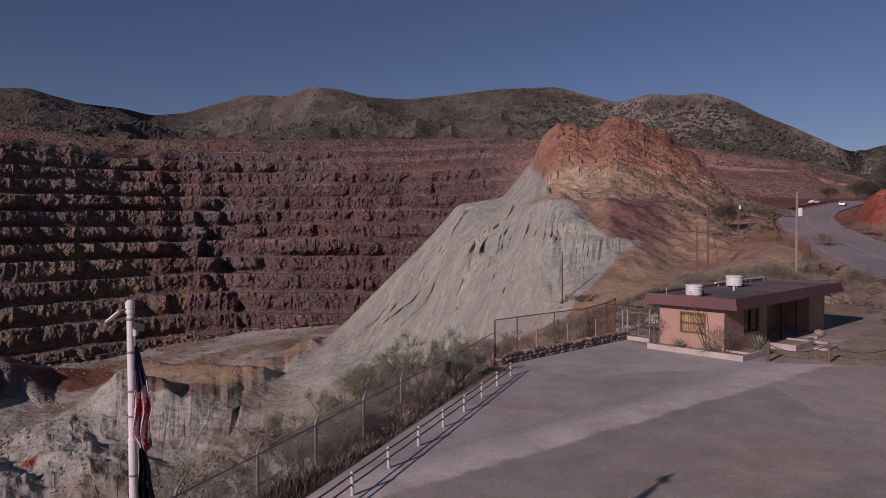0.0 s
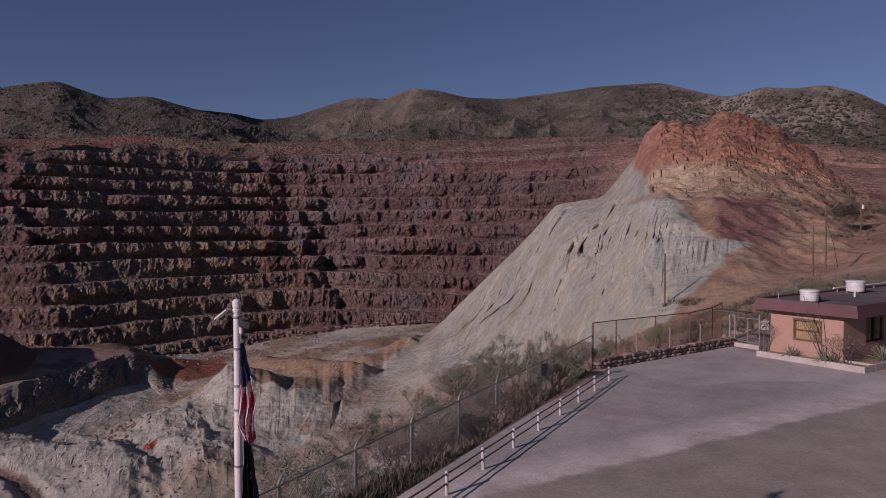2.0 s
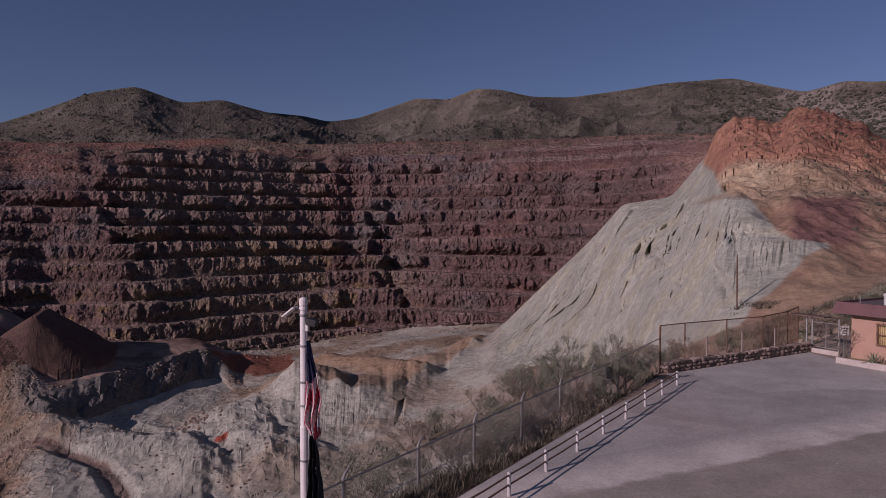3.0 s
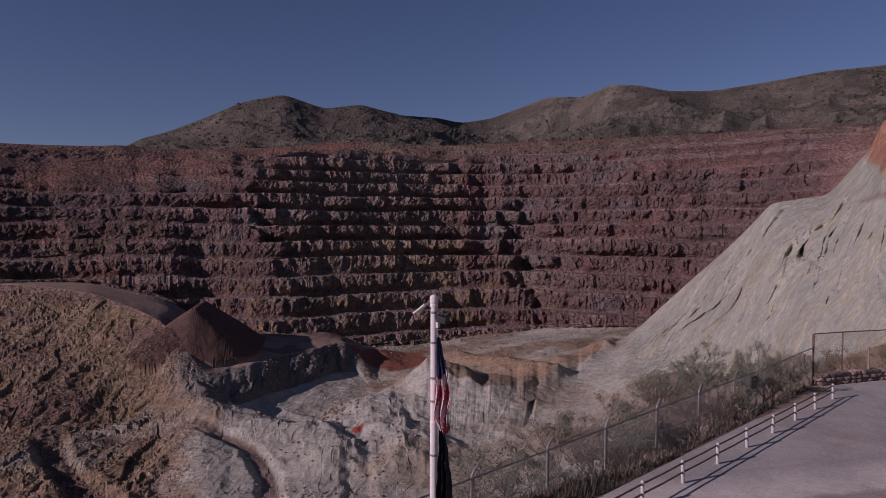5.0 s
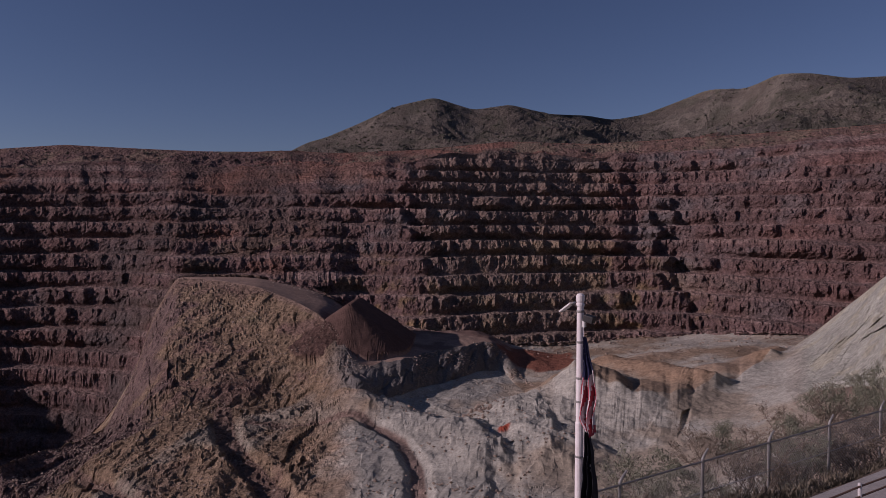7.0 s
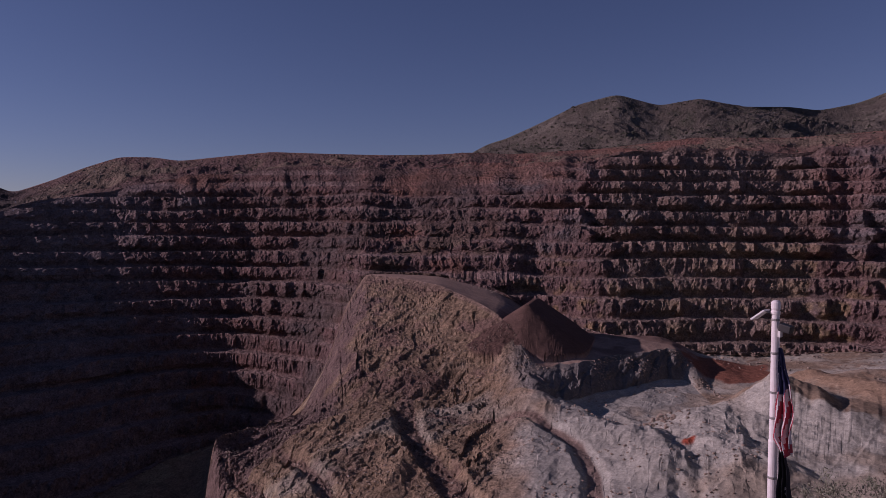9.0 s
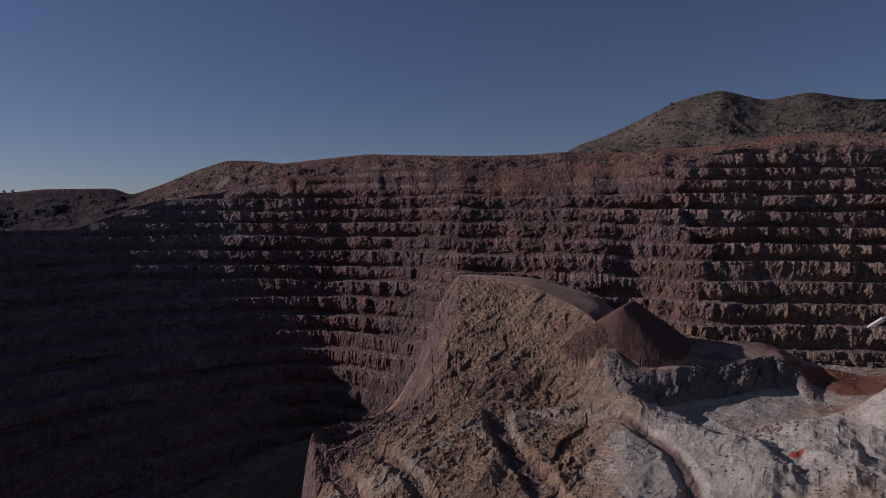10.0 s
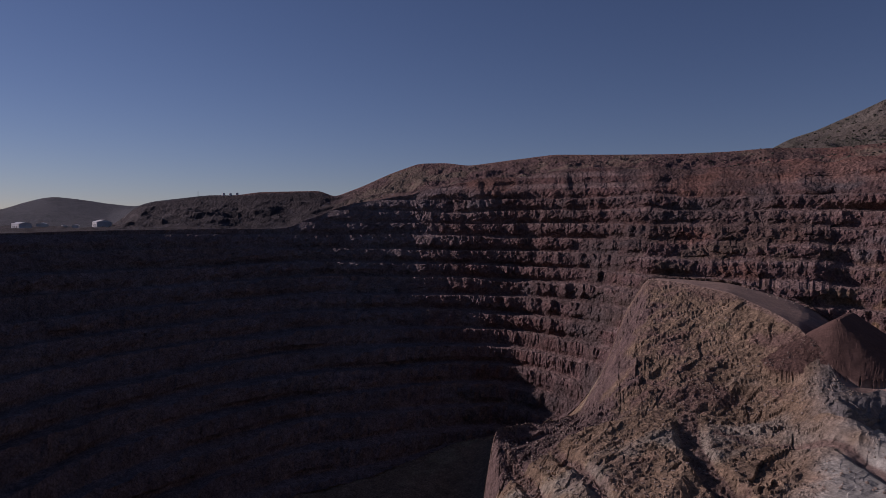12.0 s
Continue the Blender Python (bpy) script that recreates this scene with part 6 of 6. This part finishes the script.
def car(p, turn, label):
    c = thing("car", Matrix.Translation(p) @ Matrix.Rotation(turn, 4, "Z"), label, "car", "cars on the highway")
    bm = bmesh.new()
    side = [(-2.1, 0.3), (-2.15, 0.75), (-1.5, 0.95), (-1.0, 1.42), (0.6, 1.45), (1.2, 0.98), (2.1, 0.85), (2.15, 0.32)]
    a = [bm.verts.new((x, -0.85 + (0.12 if z > 1 else 0), z)) for x, z in side]
    b = [bm.verts.new((x, 0.85 - (0.12 if z > 1 else 0), z)) for x, z in side]
    bm.faces.new(a), bm.faces.new(b[::-1])
    for i in range(len(side)):
        j = (i + 1) % len(side)
        bm.faces.new((a[j], a[i], b[i], b[j]))
    body = part("body", bm, M_CAR, c)
    for y in (-0.8, 0.8):
        part("side_window", boxes(((-0.95, y - 0.03 if y < 0 else y - 0.02, 1.0), (0.75, y + 0.02 if y < 0 else y + 0.03, 1.34))), M_GLASS, body)
    part("windscreen", box(bmesh.new(), (-0.32, -0.62, -0.01), (0.32, 0.62, 0.01), Matrix.Translation((0.92, 0, 1.22)) @ Matrix.Rotation(radians(38), 4, "Y")), M_GLASS, body)
    for x in (-1.35, 1.35):
        for y in (-0.82, 0.82):
            w = part("wheel", tube(bmesh.new(), [(x, y - 0.1, 0.32), (x, y + 0.1, 0.32)], 0.32, 14), M_RUBBER, c)
            part("rim", tube(bmesh.new(), [(x, y - 0.11, 0.32), (x, y + 0.11, 0.32)], 0.18, 10), M_STEEL, w)
    return c


mid = ROADWAY[58]
way = (ROADWAY[59] - ROADWAY[57]).normalized()
car(mid + Vector((way.y, -way.x, 0)) * 2.2 + Vector((0, 0, 0.02)), math.atan2(-way.y, -way.x), "white car coming down the highway")
spot = polar(-28.0, 300)
car((spot.x, spot.y, height_at(spot.x, spot.y)), 0.4, "pale car parked beside the highway")

# trees and scrub by the road: a few built, the rest copied
TREE = shrub("tree", on_ground(-22.1, 172), 6.0, 5.2, M_DARKLEAF, 61, 7, 5200, 0.16, "dark evergreen tree standing beside the road", "tree", "trees by the road")
for b, d, k, turn in ((-31.2, 196, 0.95, 1.0), (-33.0, 182, 1.05, 2.0), (-31.9, 235, 1.2, 3.0), (-32.8, 232, 1.35, 4.0), (-30.9, 330, 1.3, 2.4), (-28.9, 345, 1.0, 5.0), (-32.2, 330, 1.5, 0.6)):
    copy_thing(TREE, Matrix.Translation(on_ground(b, d)) @ Matrix.Rotation(turn, 4, "Z") @ Matrix.Scale(k, 4))
SCRUB = [shrub("roadside_bush", on_ground(-24.6, 84), 2.3, 2.3, M_DRYLEAF, 71, 7, 2600, 0.075, "brown leafless scrub behind the house", "bush", "scrub behind the house"),
         shrub("roadside_bush", on_ground(-21.6, 78), 2.0, 2.4, M_LEAF, 72, 7, 2600, 0.075, "grey-green scrub behind the house", "bush", "scrub behind the house")]
for k in range(44):
    kind = SCRUB[k % 2]
    b, d = rng.uniform(-28.6, -15.5), rng.uniform(62, 98)
    if b > -19 and d < 66:
        d += 10
    copy_thing(kind, Matrix.Translation(on_ground(b, d)) @ Matrix.Rotation(rng.uniform(0, 6), 4, "Z") @ Matrix.Scale(rng.uniform(0.6, 1.15), 4))
for k in range(26):
    b, d = rng.uniform(-17.0, -5.5), rng.uniform(49, 84)
    copy_thing(SCRUB[k % 5 == 0], Matrix.Translation(on_ground(b, d)) @ Matrix.Rotation(rng.uniform(0, 6), 4, "Z") @ Matrix.Scale(rng.uniform(0.4, 0.85), 4))
for b, d, k in ((-31.0, 62, 0.9), (-32.3, 58, 1.1), (-32.0, 66, 1.2), (-33.0, 52, 0.9), (-30.6, 78, 1.1), (-33.4, 75, 1.2), (-29.6, 72, 0.8), (-28.6, 128, 1.2), (-30.2, 160, 1.3), (-31.2, 152, 1.2), (-26.2, 196, 1.2), (-25.2, 214, 1.4), (-24.2, 205, 1.3), (-23.2, 196, 1.2)):
    copy_thing(SCRUB[int(d) % 2], Matrix.Translation(on_ground(b, d)) @ Matrix.Rotation(d, 4, "Z") @ Matrix.Scale(k, 4))


# ---- scrub and rubble strewn over the land ----
def strewn(name, label, span, count, low, high, small, large, flat, material, keep, seed, sunk=0.25):
    """Many small lumps lying on the ground sheet."""
    X, Y, Z, share = LAND[0], LAND[1], LAND[2], LAND[3]
    rs = np.random.RandomState(seed)
    bm = bmesh.new()
    bmesh.ops.create_icosphere(bm, subdivisions=1, radius=1)
    ball = np.array([v.co for v in bm.verts])
    tris = np.array([[v.index for v in f.verts] for f in bm.faces])
    bm.free()
    cols = np.where((bearings > low) & (bearings < high))[0]
    verts, faces, n, made, tries = [], [], 0, 0, 0
    while made < count and tries < count * 12:
        tries += 1
        i, j = rs.randint(span.start, span.stop - 1), cols[rs.randint(len(cols))]
        if not keep(bearings[j], share[i, j], Z[i, j], rs, X[i, j], Y[i, j]):
            continue
        t = rs.rand()
        c = np.array([X[i, j], Y[i, j], Z[i, j]]) * (1 - t) + np.array([X[i + 1, j], Y[i + 1, j], Z[i + 1, j]]) * t
        size = small + (large - small) * rs.rand() ** 2.2
        shape = ball * (1 + 0.35 * (rs.rand(len(ball), 1) - 0.5) * 2) * size * np.array([rs.uniform(0.8, 1.3), rs.uniform(0.8, 1.3), flat])
        verts.append(shape + c + np.array([0, 0, size * flat * (1 - sunk * 2)]))
        faces.append(tris + n)
        n += len(ball)
        made += 1
    mesh = bpy.data.meshes.new(name)
    v, f = np.concatenate(verts), np.concatenate(faces)
    mesh.vertices.add(len(v)), mesh.vertices.foreach_set("co", v.ravel())
    mesh.loops.add(f.size), mesh.polygons.add(len(f))
    mesh.loops.foreach_set("vertex_index", f.ravel().astype(np.int32))
    mesh.polygons.foreach_set("loop_start", (np.arange(len(f)) * 3).astype(np.int32))
    mesh.update(calc_edges=True)
    mesh.shade_flat()
    mesh.materials.append(material)
    return tagged(new(name, mesh), label, name.replace("_", " "), kind="stuff")


BANK, PIT, _, SHOULDERS, MOUNTAIN = LAND[5][1:6]
strewn("mountain_scrub", "dark low shrubs dotted over the mountainsides", MOUNTAIN, 9000, -40, 50, 0.7, 2.6, 0.75, M_DARKLEAF, lambda b, s, z, rs, x, y: s < 0.97 and rs.rand() < (0.95 if b < -10 else 0.55), 1)
strewn("mountain_bushes", "larger dark bushes on the pale mountainside", MOUNTAIN, 4200, -33, -7, 1.4, 3.6, 0.7, M_DARKLEAF, lambda b, s, z, rs, x, y: s < 0.95, 21)
strewn("rim_scrub", "small dark shrubs above the pit's rim", SHOULDERS, 900, -40, 82, 0.5, 1.6, 0.75, M_DARKLEAF, lambda b, s, z, rs, x, y: rs.rand() < 0.2 + 0.8 * s, 2)
strewn("hill_scrub", "small dark shrubs on the red hill", PIT, 520, -40, -10, 0.15, 0.65, 0.8, M_DARKLEAF, lambda b, s, z, rs, x, y: 1.2 < s < 2 and (b < -17 or z > 30) and not (-31.5 < b < -26 and s < 1.95), 3)
strewn("dry_brush", "low dry brush on the bank by the house", BANK, 700, -35, 3, 0.12, 0.5, 0.7, M_DRYLEAF, lambda b, s, z, rs, x, y: True, 4)
strewn("rubble", "pale broken rock strewn over the pit floor", PIT, 2600, 8, 68, 0.12, 0.6, 0.7, M_RUBBLE, lambda b, s, z, rs, x, y: s < 1 and noise.noise(Vector((x / 22, y / 22, 0))) > 0.05, 5)
strewn("rock_pile", "pile of broken brown rock on the pit floor", PIT, 420, 30, 35.5, 0.35, 1.1, 0.8, M_RUBBLE, lambda b, s, z, rs, x, y: math.hypot(x + math.sin(radians(32.8)) * 304, y - math.cos(radians(32.8)) * 304) < 4 + 8 * rs.rand(), 8)
strewn("slope_rubble", "broken rock caught on the scarps", PIT, 2600, 28, 68, 0.12, 0.6, 0.8, M_RUBBLE, lambda b, s, z, rs, x, y: 1 <= s < 2 and b > 28 and noise.noise(Vector((x / 18, y / 18, z / 18))) > 0.02, 6)
strewn("floor_rubble", "dark broken rock along the foot of the wall", PIT, 500, 8, 50, 0.2, 1.0, 0.7, M_RUBBLE, lambda b, s, z, rs, x, y: s > 3.5 or (s > 3 and rs.rand() < 0.2), 7)


def tufts(name, label, material, count, spot, low, high, seed, blades=9, wide=0.012, spread=0.07):
    """Dry grass: thin bent blades in tufts on the ground."""
    rs = random.Random(seed)
    verts, faces = [], []
    for _ in range(count):
        p = spot(rs)
        tall = rs.uniform(low, high)
        for _ in range(blades):
            turn, out = rs.uniform(0, 6.283), rs.uniform(0.15, 0.8) * tall
            q = Vector((p[0] + rs.gauss(0, spread), p[1] + rs.gauss(0, spread), p[2] - 0.03))
            way, side = Vector((math.cos(turn), math.sin(turn), 0)), Vector((-math.sin(turn), math.cos(turn), 0)) * wide
            up = Vector((0, 0, tall * rs.uniform(0.6, 1.0)))
            i = len(verts)
            verts += [q - side, q + side, q + way * out * 0.4 + up * 0.65 - side * 0.8, q + way * out * 0.4 + up * 0.65 + side * 0.8, q + way * out + up]
            faces += [(i, i + 1, i + 3, i + 2), (i + 2, i + 3, i + 4)]
    mesh = bpy.data.meshes.new(name)
    mesh.from_pydata(verts, [], faces)
    mesh.materials.append(material)
    return tagged(new(name, mesh), label, "dry grass", kind="stuff")


def by_fence(rs):
    p = along(rs.uniform(-9, 15), rs.choice((rs.uniform(1.2, 1.9), rs.uniform(1.4, 3.4), rs.uniform(1.8, 3.0))))
    return p.x, p.y, max(height_at(p.x, p.y), -1.5)


def by_lot(rs):
    while True:
        p = polar(rs.uniform(-36, -24.5), rs.uniform(35, 66))
        if noise.noise(Vector((p.x / 2.5, p.y / 2.5, 3))) > -0.1 and (p.y > 31.6 and (HOUSE.inverted() @ p).y < -1.6):
            return p.x, p.y, height_at(p.x, p.y)


tufts("fence_grass", "dry grey-brown grass and weeds along the fence", M_WEED, 2600, by_fence, 0.12, 0.42, 31)
def below_hill(rs):
    while True:
        b, d = rs.uniform(-25, -4), rs.uniform(46, 118)
        p = polar(b, d)
        if noise.noise(Vector((p.x / 7, p.y / 7, 9))) > -0.05 + 0.012 * max(d - 80, 0) and not (b > -9.5 and d > 88):
            return p.x, p.y, height_at(p.x, p.y)


tufts("hillside_brush", "dark dry brush on the slope behind the stone wall", M_WEED, 2600, below_hill, 0.35, 1.0, 33, 14, 0.035, 0.35)
tufts("verge_grass", "short dry olive grass on the verge beside the house", M_VERGE, 3000, by_lot, 0.03, 0.12, 32)


# ---- far plateau: sheds, tanks and a mast ----
def shed(bearing, distance, long, wide, tall, turn, label, roof=None):
    p = polar(bearing, distance)
    s = thing("shed", Matrix.Translation((p.x, p.y, height_at(p.x, p.y) - 0.3)) @ Matrix.Rotation(radians(turn), 4, "Z"), label, "shed", "sheds on the far plateau")
    part("wall", boxes(((-long / 2, -wide / 2, 0), (long / 2, wide / 2, tall))), M_SHED, s)
    bm = bmesh.new()
    peak = tall + wide * 0.16
    e = 0.4
    ends = [[bm.verts.new((x, y, z)) for y, z in ((-wide / 2 - e, tall + 0.01), (0, peak), (wide / 2 + e, tall + 0.01))] for x in (-long / 2 - e, long / 2 + e)]
    bm.faces.new(ends[0]), bm.faces.new(ends[1][::-1])
    for q in range(3):
        bm.faces.new((ends[0][q], ends[1][q], ends[1][(q + 1) % 3], ends[0][(q + 1) % 3]))
    part("roof", bm, roof or M_COOLER, s)
    for k in range(3):
        x = (k - 1) * long / 4
        part("door", boxes(((x - 1.6, -wide / 2 - 0.06, 0), (x + 1.6, -wide / 2 - 0.003, tall * 0.6))), M_DARK, s)
    return s


shed(99.5, 1000, 30, 18, 7, 20, "bright sheet-metal shed on the far plateau")
shed(103.3, 1050, 52, 14, 5, 12, "long pale shed on the far plateau")
shed(104.6, 860, 26, 12, 6, 30, "grey shed on the far plateau", M_SHED)
shed(102.0, 900, 14, 8, 3.5, 15, "small pale shed on the far plateau")
shed(101.2, 940, 18, 7, 3, 5, "low white shed on the far plateau")


def tank(bearing, distance, radius, tall):
    p = polar(bearing, distance)
    t = thing("water_tank", Matrix.Translation((p.x, p.y, height_at(p.x, p.y) - 0.5)), "pale cylindrical water tank on the mesa", "tank", "tanks on the mesa")
    part("shell", lathe(bmesh.new(), [(radius, 0), (radius, tall)], 18), M_COOLER, t)
    part("roof", lathe(bmesh.new(), [(radius * 1.02, tall), (radius * 0.5, tall + 0.5), (0.1, tall + 0.8)], 18), M_COOLER, t)
    return t


for b, d in ((90.9, 971), (90.4, 970), (89.9, 968)):
    tank(b, d, 1.8, 3.2)


def mast(bearing, distance, tall):
    p = polar(bearing, distance)
    m = thing("radio_mast", Matrix.Translation((p.x, p.y, height_at(p.x, p.y) - 0.5)), "thin dark radio mast on the skyline", "mast", "masts on the skyline")
    part("pole", tube(bmesh.new(), [(0, 0, 0), (0, 0, tall)], [0.4, 0.2], 6), M_DARK, m)
    part("crossbar", boxes(((-1.5, -0.15, tall * 0.75), (1.5, 0.15, tall * 0.78))), M_DARK, m)
    return m


mast(92.8, 974, 8), mast(98.2, 950, 7)
